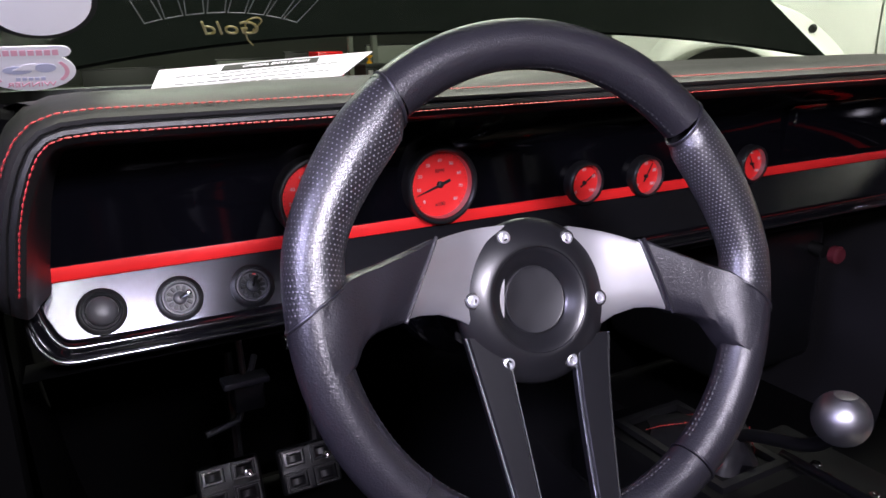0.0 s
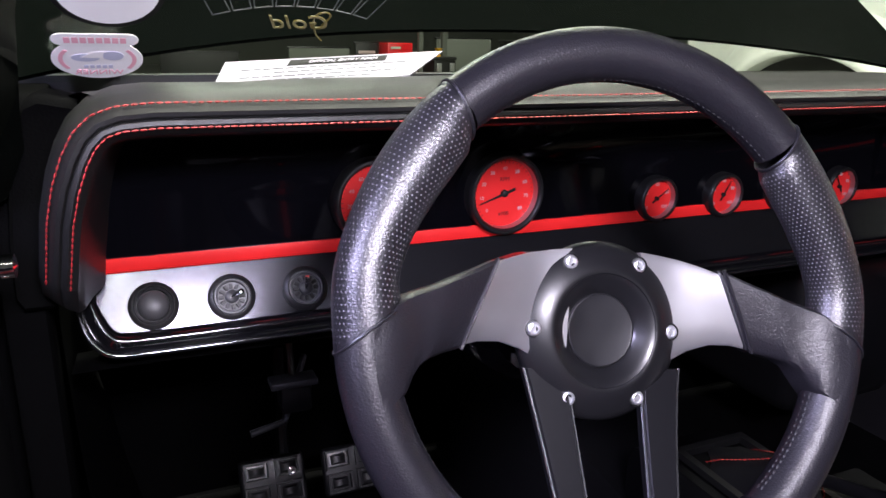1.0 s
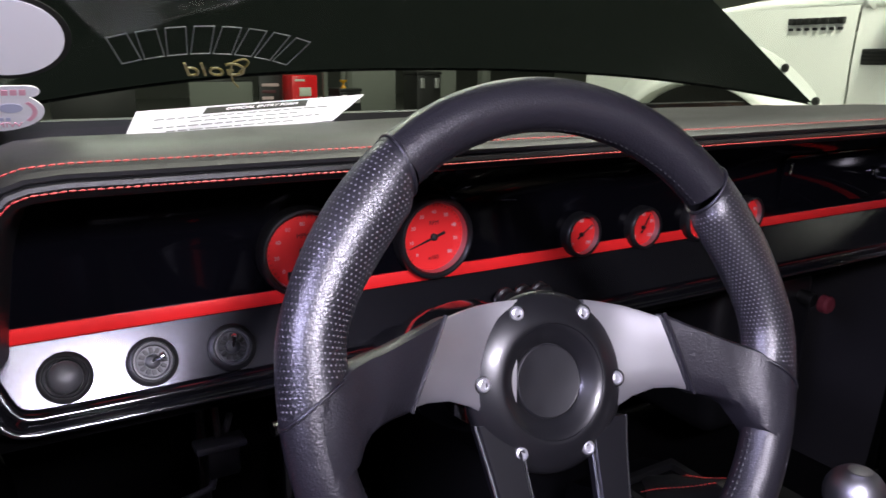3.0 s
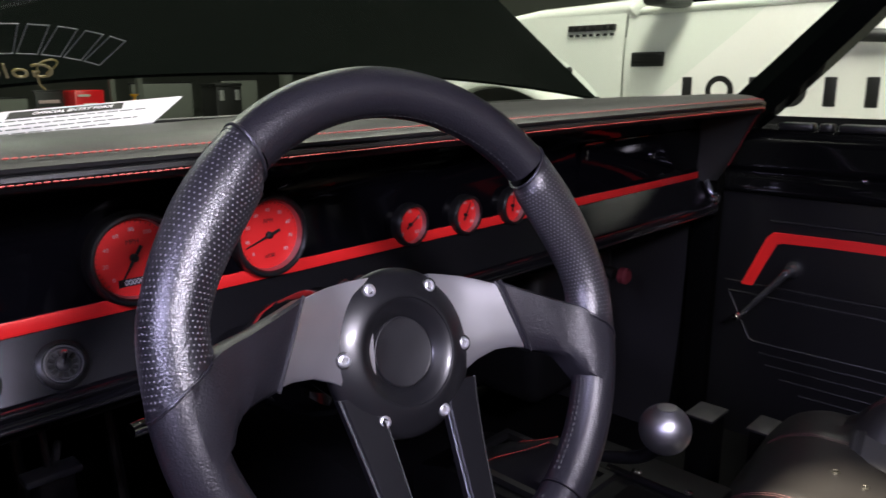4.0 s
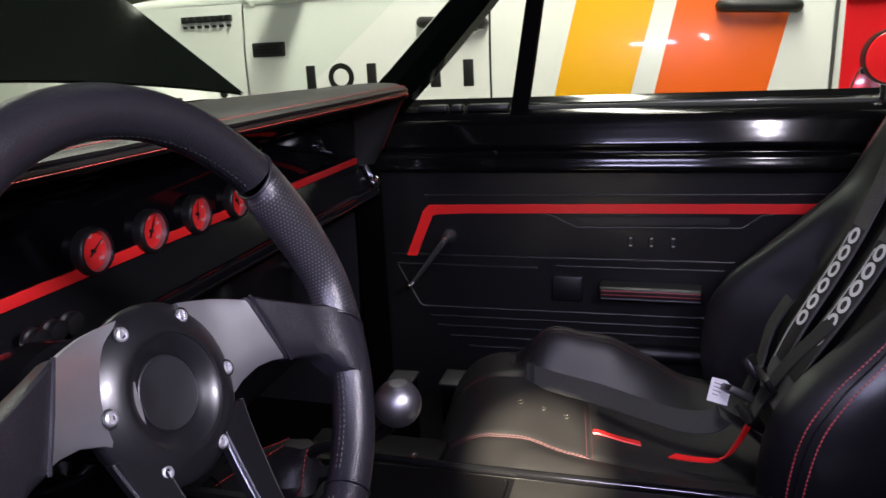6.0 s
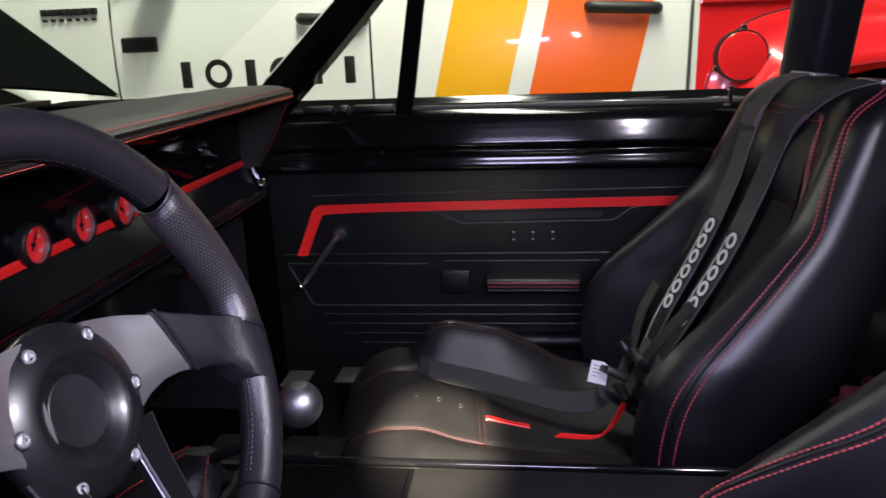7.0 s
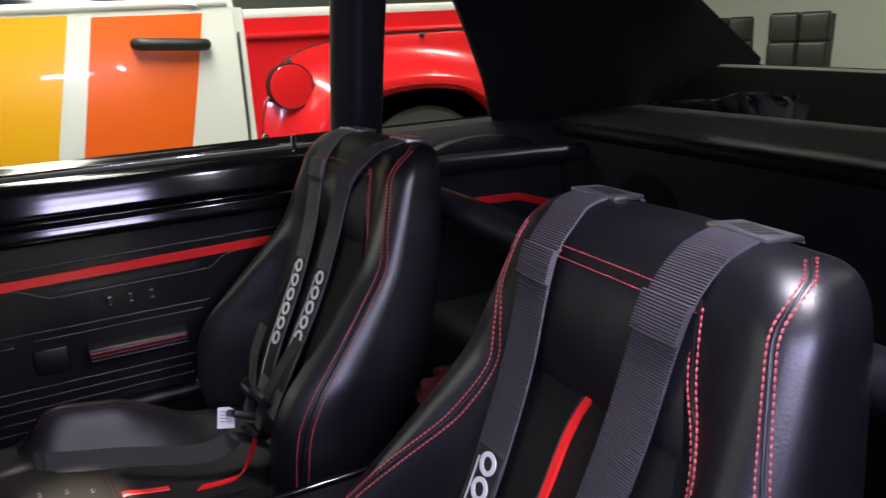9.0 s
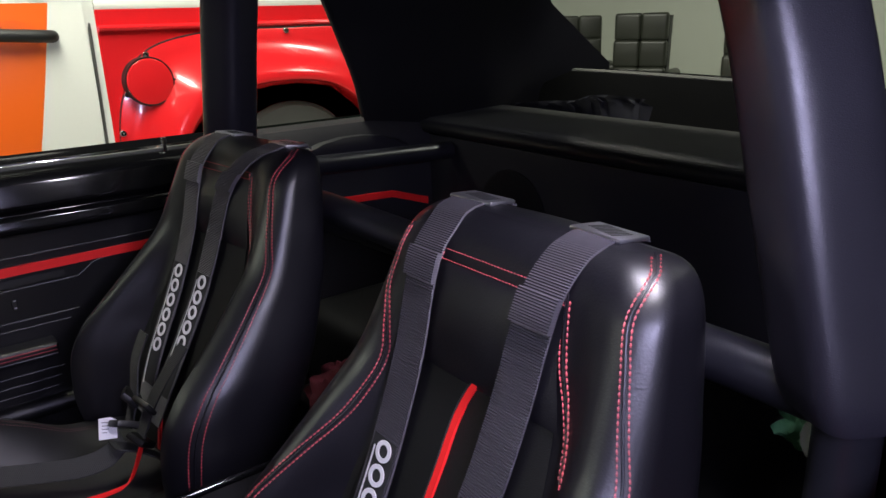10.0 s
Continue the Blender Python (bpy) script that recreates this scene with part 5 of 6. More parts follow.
def side(pts, thick=0.10, x=TX, m=None):
    """A body side panel with an outline in y, z, its outer skin at x."""
    return slab([(y, z) for y, z in pts], thick, axes((x + thick, 0, 0), (0, -1, 0), (0, 0, 1)) @ Matrix.Diagonal((-1, 1, 1, 1)), bevel=0.012)


def bowed(y0, y1, z0, z1, mat, name, label="", skew=0.0, lift=0.0, n=10):
    """A gently bowed door skin, from y0 to y1 and z0 to z1."""
    rows = []
    for i in range(n + 1):
        z = z0 + (z1 - z0) * i / n
        bow = 0.035 * ((z - 0.95) / 0.4) ** 2 - (0.012 if 1.16 < z < 1.2 else 0) * 0
        rows.append([(TX + bow - lift, y0 + skew * (z - 0.75) + (y1 - y0) * k / 6, z) for k in range(7)])
    return part(name, loft(rows), mat, truck, label)


ZT = 1.30
bowed(0.122, 1.345, 0.5, ZT, WHITE, "front_door", "white painted front door")
bowed(-1.278, 0.112, 0.5, ZT + 0.02, WHITE, "rear_door", "white painted rear door")
bowed(-0.485, -0.155, 0.5, ZT - 0.01, YELLOW, "yellow_stripe", "broad yellow stripe", -0.235, 0.002)
bowed(-1.035, -0.585, 0.5, ZT - 0.02, ORANGE, "orange_stripe", "broad orange stripe", -0.215, 0.002)
part("door_gap", box(TX + 0.02, TX + 0.05, 0.10, 0.13, 0.5, 1.3, 0), BLACK, truck)
part("cab_gap", box(TX + 0.03, TX + 0.06, -1.325, -1.27, 0.5, 1.3, 0), WHITE, truck)
part("cab_edge", sweep([(TX + 0.06, -1.305, 1.3), (TX + 0.015, -1.292, 1.1), (TX + 0.012, -1.29, 0.9), (TX + 0.03, -1.288, 0.5)], 0.007, 8), RUBBER, truck)
# front wing, flare and bonnet
rows = []
for z in np.linspace(0.5, 1.30, 12):
    rows.append([(TX + 0.035 * ((z - 0.95) / 0.4) ** 2, y, z) for y in np.linspace(1.355, 3.1, 16)])
part("front_wing", loft(rows), WHITE, truck, "white front wing with a flared arch")
def ellipse_arc(yc, zc, ry, rz, n=36):
    return [(yc - ry * math.cos(q), zc + rz * math.sin(q)) for q in np.linspace(0.02, math.pi - 0.02, n)]


def flare(outer, inner, name, mat, label):
    """A bolted wheel-arch flare: from a flush outer edge it swells out, then rolls in round the opening."""
    rows = []
    for f, x in ((0.0, 0.020), (0.0, 0.004), (0.03, 0.0), (0.18, -0.006), (0.38, -0.024), (0.58, -0.064), (0.76, -0.100), (0.90, -0.114), (0.97, -0.110), (1.0, -0.098), (1.01, -0.07), (1.0, 0.03)):
        rows.append([(TX + x, a[0] + (c[0] - a[0]) * f, a[1] + (c[1] - a[1]) * f) for a, c in zip(outer, inner)])
    return part(name, loft(rows), mat, truck, label)


flare(ellipse_arc(2.12, 0.50, 0.80, 0.67), ellipse_arc(2.12, 0.50, 0.57, 0.44), "front_flare", WHITE, "white bolted arch flare")
for q in (0.30, 0.62, 0.95, 1.3):
    part("flare_bolt", lathe([(0.022, 0), (0.018, 0.008), (0, 0.010)], 14, axes((TX - 0.004, 2.12 - 0.775 * math.cos(q), 0.50 + 0.645 * math.sin(q)), (0, -1, 0), (0, 0, 1))), BLACK, truck, "black flare bolt")
# Flat black sheet across the opening paints the shade inside the arch.
part("front_arch_shade", slab(ellipse_arc(2.12, 0.50, 0.565, 0.435, 24), 0.01, axes((TX - 0.02, 0, 0), (0, -1, 0), (0, 0, 1)) @ Matrix.Diagonal((-1, 1, 1, 1))), BLACK, truck, "black sheet standing in for shade in the front arch")
part("bonnet", loft([[(TX + 0.10 + 1.55 * u, y, z + 0.06 * math.sin(math.pi * u)) for u in np.linspace(0, 1, 9)] for y, z in ((1.30, 1.33), (1.8, 1.31), (2.4, 1.25), (2.9, 1.17), (3.15, 1.0))]), WHITE, truck, "white bonnet")
part("wing_top", sweep([(TX + 0.09, 1.33, 1.32), (TX + 0.08, 1.9, 1.30), (TX + 0.06, 2.5, 1.23), (TX + 0.06, 3.05, 1.12)], 0.05, 12), WHITE, truck)
# side vent, badge bars and door lettering blocks
part("side_vent", box(TX - 0.008, TX + 0.02, 1.13, 1.305, 1.043, 1.112, 0.008), BLACK, truck, "black side vent")
for k in range(4):
    part("vent_slat", box(TX - 0.011, TX - 0.006, 1.14, 1.295, 1.053 + 0.015 * k, 1.058 + 0.015 * k, 0.001, 1), PLASTIC, truck)
for k in range(6):
    yc = 1.005 - 0.157 * k
    if k in (1, 3):
        part("door_mark", lathe([(0.066, 0.0), (0.066, 0.004), (0.040, 0.004), (0.040, 0.0)], 40, axes((TX + 0.004, yc, 0.934), (0, -1, 0), (0, 0, 1)), caps=False), BLACK, truck, "plain black ring marking")
    else:
        part("door_mark", box(TX - 0.002, TX + 0.01, yc - 0.026, yc + 0.026, 0.872, 0.995, 0.006), BLACK, truck, "plain black bar marking")
for k in range(7):
    part("wing_mark", box(TX - 0.004, TX + 0.03, 1.655 - 0.041 * k, 1.685 - 0.041 * k, 1.222, 1.252, 0.004), BLACK, truck)
    part("wing_mark", box(TX - 0.004, TX + 0.03, 1.662 - 0.041 * k, 1.678 - 0.041 * k, 1.195, 1.208, 0.002), BLACK, truck)
# cab: windows, pillars, roof
part("cab_glass", loft([[(TX + 0.05 + 0.17 * (z - ZT) / 0.45, y, z) for y in (1.15, -1.1)] for z in (ZT + 0.01, 1.75)]), GLOSS, truck, "dark cab side glass")
part("cab_roof", loft([[(TX + 0.22 + 1.2 * u, y, 1.76 + 0.05 * math.sin(math.pi * u)) for u in np.linspace(0, 1, 7)] for y in (0.75, 0.2, -0.6, -1.25)]), WHITE, truck, "white cab roof")
part("windscreen", loft([[(TX + 0.10, 1.35, 1.33), (TX + 1.6, 1.35, 1.33)], [(TX + 0.25, 0.72, 1.76), (TX + 1.4, 0.72, 1.76)]]), GLOSS, truck)
for y0, y1 in ((1.32, 0.78), (0.13, 0.08), (-1.10, -1.18)):
    part("cab_pillar", sweep([(TX + 0.045, y0, ZT), (TX + 0.22, y1, 1.76)], 0.045, 10), WHITE, truck, "white cab pillar")
part("waist_rail", sweep([(TX + 0.035, 1.33, ZT + 0.005), (TX + 0.035, -1.26, ZT + 0.025)], 0.022, 10), WHITE, truck)
part("cab_back", box(TX + 0.06, TX + 1.6, -1.30, -1.24, 0.5, 1.75, 0.02), WHITE, truck)
for y0 in (-1.0, 0.285):
    hd = part("door_handle", sweep(smooth_line([(TX + 0.0, y0 + 0.145, 1.165), (TX - 0.035, y0 + 0.12, 1.162), (TX - 0.042, y0, 1.155), (TX - 0.035, y0 - 0.12, 1.148), (TX + 0.0, y0 - 0.14, 1.147)], 5), 0.026, 14), BLACK, truck, "black pull door handle")
    part("handle_cup", lathe([(0.085, 0.0), (0.08, -0.012), (0.05, -0.02), (0, -0.022)], 28, axes((TX - 0.003, y0, 1.152), (0, -1, 0), (0, 0, 1)) @ Matrix.Diagonal((1, 0.75, 1, 1))), ORANGE if y0 < 0 else WHITE, truck)
part("key_lock", lathe([(0.017, 0), (0.017, 0.008), (0.013, 0.012), (0, 0.013)], 18, axes((TX - 0.002, 0.175, 1.128), (0, -1, 0), (0, 0, 1))), CHROME, truck, "chrome key lock")
mir = part("door_mirror", box(TX - 0.30, TX - 0.02, 0.98, 1.10, 1.30, 1.46, 0.03, 3), BLACK, truck, "black door mirror")
# bed
bed = [(-1.325, 0.5), (-1.325, 1.25), (-3.3, 1.25), (-3.3, 0.5)] + [(-2.20 + 0.585 * math.cos(a + math.pi), 0.44 + 0.43 * math.sin(a) ** 0.8) for a in np.linspace(math.pi - 0.14, 0.14, 26)]
part("bed_side", slab(bed, 0.05, axes((TX + 0.08, 0, 0), (0, -1, 0), (0, 0, 1)) @ Matrix.Diagonal((-1, 1, 1, 1))), TRUCK_RED, truck, "red bed side")
part("bed_rail", box(TX + 0.03, TX + 0.14, -3.3, -1.325, 1.245, 1.29, 0.012), WHITE, truck, "white bed rail")
edge = [(p.x, p.z) for p in smooth_line([(y, 0, z) for y, z in ((-1.335, 0.50), (-1.345, 0.726), (-1.39, 0.893), (-1.50, 1.062), (-1.77, 1.135), (-2.2, 1.145), (-2.65, 1.12), (-2.95, 0.90), (-3.05, 0.50))], 6)]
lip = [(p.x, p.z) for p in smooth_line([(y, 0, z) for y, z in ((-1.60, 0.50), (-1.625, 0.66), (-1.71, 0.785), (-1.83, 0.86), (-2.12, 0.895), (-2.38, 0.865), (-2.56, 0.75), (-2.67, 0.62), (-2.70, 0.50))], 6)]
flare(edge, lip, "rear_flare", TRUCK_RED, "red flared rear arch")
part("flare_edge", sweep([(TX + 0.006, y - 0.004, z + 0.002) for y, z in edge], 0.0045, 6), BLACK, truck, "dark gap round the flare")
part("bed_crease", sweep([(TX + 0.018, -1.33, 1.172), (TX + 0.018, -3.3, 1.160)], 0.014, 10), TRUCK_RED, truck, "pressed crease along the bed")
# Black sheet behind the wheel paints the arch's inner shade.
part("arch_shadow", slab([(-2.20 - 0.58 * math.cos(a), 0.44 + 0.43 * math.sin(a) ** 0.8) for a in np.linspace(0, math.pi, 20)], 0.012, axes((TX + 0.55, 0, 0), (0, -1, 0), (0, 0, 1)) @ Matrix.Diagonal((-1.2, 1.2, 1, 1)) @ pose(0.35, -0.05, 0)), BLACK, truck, "black sheet standing in for shade in the rear arch")
part("fuel_flap", lathe([(0.101, -0.06), (0.101, 0.001), (0.0995, 0.0025), (0.097, 0.003), (0.0, 0.0045)], 44, axes((TX - 0.046, -1.497, 0.937), (0, -1, 0), (0, 0, 1))), TRUCK_RED, truck, "round red fuel flap")
part("fuel_ring", lathe([(0.108, -0.06), (0.108, 0.001), (0.104, 0.001), (0.102, -0.004)], 44, axes((TX - 0.046, -1.497, 0.937), (0, -1, 0), (0, 0, 1)), caps=False), BLACK, truck)
for y, z, d in ((-1.505, 1.052, 0.0), (-1.617, 0.93, 0.03), (-1.402, 0.885, 0.0), (-1.358, 0.715, 0.0), (-1.79, 1.122, 0.0), (-2.2, 1.132, 0.0), (-2.62, 1.105, 0.0)):
    part("bolt", lathe([(0.016, -0.01), (0.016, 0.004), (0.013, 0.008), (0.006, 0.009), (0, 0.007)], 14, axes((TX - 0.004 - d, y, z), (0, -1, 0), (0, 0, 1))), CHROME, truck, "bright flare bolt")


def road_wheel(y):
    w = part("wheel", lathe([(0.20, -0.02), (0.24, 0.0), (0.33, 0.02), (0.375, 0.05), (0.39, 0.09), (0.39, 0.22), (0.36, 0.26), (0.2, 0.27)], 48, axes((TX + 0.26, y, 0.40), (0, -1, 0), (0, 0, 1)) @ Matrix.Translation((0, 0, 0.0))), RUBBER, truck, "chunky black tyre")
    for k in range(36):
        a = 2 * math.pi * k / 36
        part("tread_block", box(-0.022, 0.022, -0.012, 0.018, -0.06, 0.06, 0.004, 1), RUBBER, w).matrix_local = Matrix.Translation((TX + 0.10, y + 0.392 * math.cos(a), 0.40 + 0.392 * math.sin(a))) @ Matrix.Rotation(a - math.pi / 2, 4, "X") @ pose(0, 0, 0, 0, 90, 0)
    part("rim", lathe([(0.0, 0.03), (0.06, 0.02), (0.10, 0.05), (0.19, 0.03), (0.205, 0.005)], 36, axes((TX + 0.26, y, 0.40), (0, -1, 0), (0, 0, 1))), SATIN, w)


road_wheel(-2.20)
road_wheel(2.12)
part("chassis", box(TX + 0.15, TX + 1.5, -3.2, 2.9, 0.45, 0.62, 0.02), BLACK, truck)

# ---- stickers on the windscreen ----
WT2 = axes((0, 0.15, 0.975), (1, 0, 0), (0, -0.808, 0.589))


def windscreen_sticker(name, label, u, v, off):
    return thing(name, label, "sticker", "windscreen stickers", m=WT2 @ pose(u, v, off))


s1 = windscreen_sticker("round_sticker", "white oval sticker with black border on the windscreen", -0.661, 0.160, 0.014)
ell = lambda a, b, n=36: [(a * math.cos(2 * math.pi * k / n), b * math.sin(2 * math.pi * k / n)) for k in range(n)]
part("border", slab(ell(0.0455, 0.051), 0.0006), BLACK, s1)
part("face", slab(ell(0.0405, 0.0455), 0.0006, pose(0, 0, 0.0007)), STICKER, s1)
s2 = windscreen_sticker("winner_sticker", "white winner award sticker with pink print on the windscreen", -0.675, 0.060, 0.014)
part("face", slab(ell(0.0385, 0.031), 0.0006), STICKER, s2)
part("banner", slab([(x + 0.027 * s, 0.0305 + y) for s, q in ((1, -90), (-1, 90)) for x, y in ((0.0085 * math.cos(radians(q + 22.5 * k)), 0.0085 * math.sin(radians(q + 22.5 * k))) for k in range(9))], 0.0006, pose(0, 0, 0.0003)), STICKER, s2)
lettering("word", "WINNER", 0.0105, pose(0, -0.0205, 0.0010) @ Matrix.Diagonal((-1, 1, 1, 1)), PINK, s2)
for k in range(8):
    part("print_bar", box(-0.0255 + 0.0065 * k, -0.0205 + 0.0065 * k, 0.0255, 0.0335, 0.0009, 0.0011, 0), PINK, s2, smooth=False)
for s, q in ((1, -35), (-1, 145)):
    part("print_arc", slab([(r * 1.24 * math.cos(radians(q + 10 * j)), r * math.sin(radians(q + 10 * j))) for r, js in ((0.0265, range(8)), (0.0235, range(7, -1, -1))) for j in js], 0.0003, pose(0, 0, 0.0008)), PINK, s2)
for k in range(5):
    part("print_bar", box(-0.0125 + 0.0052 * k, -0.0088 + 0.0052 * k, -0.0135, -0.0088, 0.0009, 0.0011, 0), FADED_BLUE, s2, smooth=False)
part("print_shape", slab(ell(0.012, 0.006, 20), 0.0003, pose(-0.010, 0.003, 0.0008)), FADED_BLUE, s2)
part("print_shape", slab(ell(0.009, 0.007, 20), 0.0003, pose(0.013, 0.006, 0.0008)), FADED_BLUE, s2)
part("print_shape", slab([(-0.014, 0.004), (0.004, 0.003), (0.006, 0.014), (-0.004, 0.012)], 0.0003, pose(0, 0, 0.0012)), STICKER, s2)
s3 = windscreen_sticker("gold_award_decal", "clear windscreen decal with pale outlined blocks and gold script strokes", -0.505, 0.133, 0.010)
for k in range(8):
    a = radians(112 - 6.3 * k)
    m = pose(0.19 * math.cos(a), 0.19 * math.sin(a) - 0.165, 0.0005, 0, 0, math.degrees(a) - 90)
    part("outline_block", loft([[(sx * w, sy * h, z) for sx, sy in ((-1, -1), (1, -1), (1, 1), (-1, 1))] for w, h, z in ((0.0085, 0.019, 0), (0.0085, 0.019, 0.0004), (0.0076, 0.018, 0.0004), (0.0076, 0.018, 0))], closed=True), LINE, s3, smooth=False).matrix_local = m
shear = Matrix(((-1, -0.35, 0, 0.008), (0, 1, 0, -0.018), (0, 0, 1, 0.0005), (0, 0, 0, 1)))
lettering("gold_word", "Gold", 0.028, shear, GOLD, s3, "gold script word seen from behind")
part("gold_swash", sweep(smooth_line([(0.030, -0.022, 0), (0.036, -0.008, 0), (0.030, -0.002, 0), (0.021, -0.010, 0), (0.026, -0.034, 0), (0.034, -0.046, 0)], 6), 0.0009, 6), GOLD, s3)

# ---- things across the hall ----
def rotate_at(x, y, rz):
    return pose(x, y, 0, 0, 0, rz)


cab = thing("tool_cabinet", "red steel tool cabinet standing across the hall", "cabinet", m=rotate_at(2.43, 8.0, 0))
part("body", box(-0.16, 0.16, -0.2, 0.2, 0.0, 0.86, 0.02), TRUCK_RED, cab)
for k in range(3):
    part("drawer", box(-0.14, 0.14, -0.212, -0.195, 0.12 + 0.15 * k, 0.25 + 0.15 * k, 0.005), TRUCK_RED, cab)
part("label_plate", box(-0.07, 0.07, -0.215, -0.20, 0.62, 0.72, 0.004), WALL, cab, "white label")
part("title_bar", box(-0.12, 0.0, -0.206, -0.198, 0.79, 0.815, 0.002), WALL, cab, "pale bar")


def display_board(x, y, w, h, mat, label, marks=0):
    t = thing("display_board", label, "board", "display boards", m=rotate_at(x, y, 0))
    part("panel", box(-w / 2, w / 2, -0.02, 0.02, 0.08, h, 0.006), mat, t)
    part("frame", box(-w / 2 - 0.015, w / 2 + 0.015, -0.012, 0.028, h - 0.012, h + 0.02, 0.005), SATIN, t)
    for s in (-1, 1):
        part("foot", box(s * w * 0.4 - 0.03, s * w * 0.4 + 0.03, -0.2, 0.2, 0, 0.085, 0.01), SATIN, t)
    for k in range(marks):
        part("print_bar", box(-w * 0.38, w * (0.36 - 0.13 * (k % 3)), -0.027, -0.019, h - 0.12 - 0.075 * k, h - 0.085 - 0.075 * k, 0.002), DIMMED_THREAD if k % 2 else DIAL_TEXT, t)


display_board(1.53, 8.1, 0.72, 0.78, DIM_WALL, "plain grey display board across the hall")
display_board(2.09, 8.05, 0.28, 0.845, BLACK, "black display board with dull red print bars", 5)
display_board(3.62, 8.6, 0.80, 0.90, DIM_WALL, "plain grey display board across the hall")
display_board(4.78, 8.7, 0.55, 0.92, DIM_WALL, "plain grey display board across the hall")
display_board(0.25, 8.8, 0.9, 0.70, BLACK, "low black display board across the hall")
for x, y, w in ((2.72, 7.9, 0.030), (3.16, 8.2, 0.035), (5.35, 8.4, 0.07), (7.6, 8.4, 0.11), (8.1, 8.6, 0.09), (8.85, 8.4, 0.13), (9.6, 8.5, 0.16)):
    t = thing("hall_post", "pale square post across the hall", "post", "hall posts")
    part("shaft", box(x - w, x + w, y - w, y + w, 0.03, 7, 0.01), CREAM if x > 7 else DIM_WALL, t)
    part("base", box(x - w - 0.05, x + w + 0.05, y - w - 0.05, y + w + 0.05, 0, 0.04, 0.008), SATIN, t)


def crate(x, y, w, dp, h, mat, label, tilt=0):
    t = thing("transport_crate", label, "crate", "hall crates", m=rotate_at(x, y, tilt))
    part("body", box(-w / 2, w / 2, -dp / 2, dp / 2, 0.0, h, 0.015), mat, t)
    part("lid", box(-w / 2 - 0.01, w / 2 + 0.01, -dp / 2 - 0.01, dp / 2 + 0.01, h, h + 0.04, 0.01), mat, t)
    for s in (-1, 1):
        part("latch", box(s * w * 0.3 - 0.03, s * w * 0.3 + 0.03, -dp / 2 - 0.025, -dp / 2, h * 0.8, h * 0.95, 0.005), ALU, t)
    return t


crate(2.99, 8.0, 0.30, 0.4, 0.66, BLACK, "black transport crate across the hall", 6)
crate(4.22, 8.2, 0.36, 0.4, 0.86, BLACK, "tall black transport crate across the hall")
crate(5.9, 8.8, 0.60, 0.5, 0.60, CREAM, "cream transport crate across the hall", -6)
crate(6.7, 8.6, 0.55, 0.5, 0.74, DIM_WALL, "grey transport crate across the hall", 8)
crate(11.4, 8.4, 0.9, 0.6, 0.66, BLACK, "black transport crate across the hall", 4)
mop = thing("brass_fitting", "small polished brass fitting standing on a crate", "fitting")
part("cup", lathe([(0.0, 0), (0.035, 0.0), (0.03, 0.02), (0.012, 0.035), (0.012, 0.06), (0.045, 0.085), (0.05, 0.10), (0, 0.10)], 20, pose(2.98, 7.95, 0.70)), YELLOW, mop)


def lounge_chair(x, y, rz, h):
    t = thing("lounge_chair", "dark olive tufted leather swivel chair beyond the rear window", "chair", "lounge chairs", m=rotate_at(x, y, rz))
    hz = (h - 0.50) / 3
    for i in (-1, 1):
        for j in range(3):
            tuft = box(-0.1085, 0.1085, -0.05, 0.05, -0.003, hz + 0.003, 0.026, 4)
            tuft.transform(Matrix.Translation((i * 0.107, 0.03 * j - 0.03, 0.50 + hz * j)))
            part("tuft", tuft, OLIVE, t)
    part("back_shell", loft([[(-0.22, -0.03 + 0.10 * f, 0.46 + (h - 0.48) * f), (-0.225, 0.07 + 0.10 * f, 0.46 + (h - 0.48) * f), (0.225, 0.07 + 0.10 * f, 0.46 + (h - 0.48) * f), (0.22, -0.03 + 0.10 * f, 0.46 + (h - 0.48) * f)] for f in (0, 0.5, 1)], closed=True, caps=True), BLACK, t)
    part("seat", box(-0.25, 0.25, -0.53, 0.0, 0.38, 0.53, 0.06, 4), OLIVE, t)
    for s in (-1, 1):
        part("arm", box(s * 0.29 - 0.045, s * 0.29 + 0.045, -0.48, 0.03, 0.62, 0.71, 0.04, 4), OLIVE, t)
        part("arm_post", box(s * 0.29 - 0.02, s * 0.29 + 0.02, -0.3, -0.2, 0.42, 0.64, 0.01), SATIN, t)
    part("stem", sweep([(0, -0.25, 0.05), (0, -0.25, 0.42)], 0.03, 10), SATIN, t)
    part("foot", lathe([(0.3, 0), (0.3, 0.02), (0.05, 0.06), (0, 0.06)], 24, pose(0, -0.25, 0)), SATIN, t)


lounge_chair(3.10, -5.6, 207, 1.14)
lounge_chair(1.64, -4.9, 200, 1.08)
lounge_chair(4.15, -6.0, 225, 1.12)
part("white_partition", box(-1.2, 7.0, -7.6, -7.5, 0, 2.6, 0.01), WALL, None, "pale display partition behind the lounge", kind="structure")

# ---- loose harness ends on the passenger seat ----
lap = thing("lap_belt", "grey-black lap belt lying loose across the passenger seat cushion", "belt")
webbing(smooth_line([(0.414, -0.395, 0.499), (0.396, -0.450, 0.493), (0.380, -0.520, 0.486), (0.362, -0.590, 0.475), (0.348, -0.650, 0.468), (0.346, -0.695, 0.474), (0.362, -0.725, 0.490)], 8), 0.040, (0.80, 0.10, 0.58), lap, "strap", WEB_GREY, "loose nylon strap", 0.002)
part("sewn_end", box(-0.021, 0.021, -0.009, 0.009, -0.0015, 0.0030, 0.001), WEB_EDGE, lap, "folded and sewn strap end").matrix_local = axes((0.4125, -0.400, 0.4985), (0.80, 0.10, 0.58), (0.20, 0.95, -0.10))
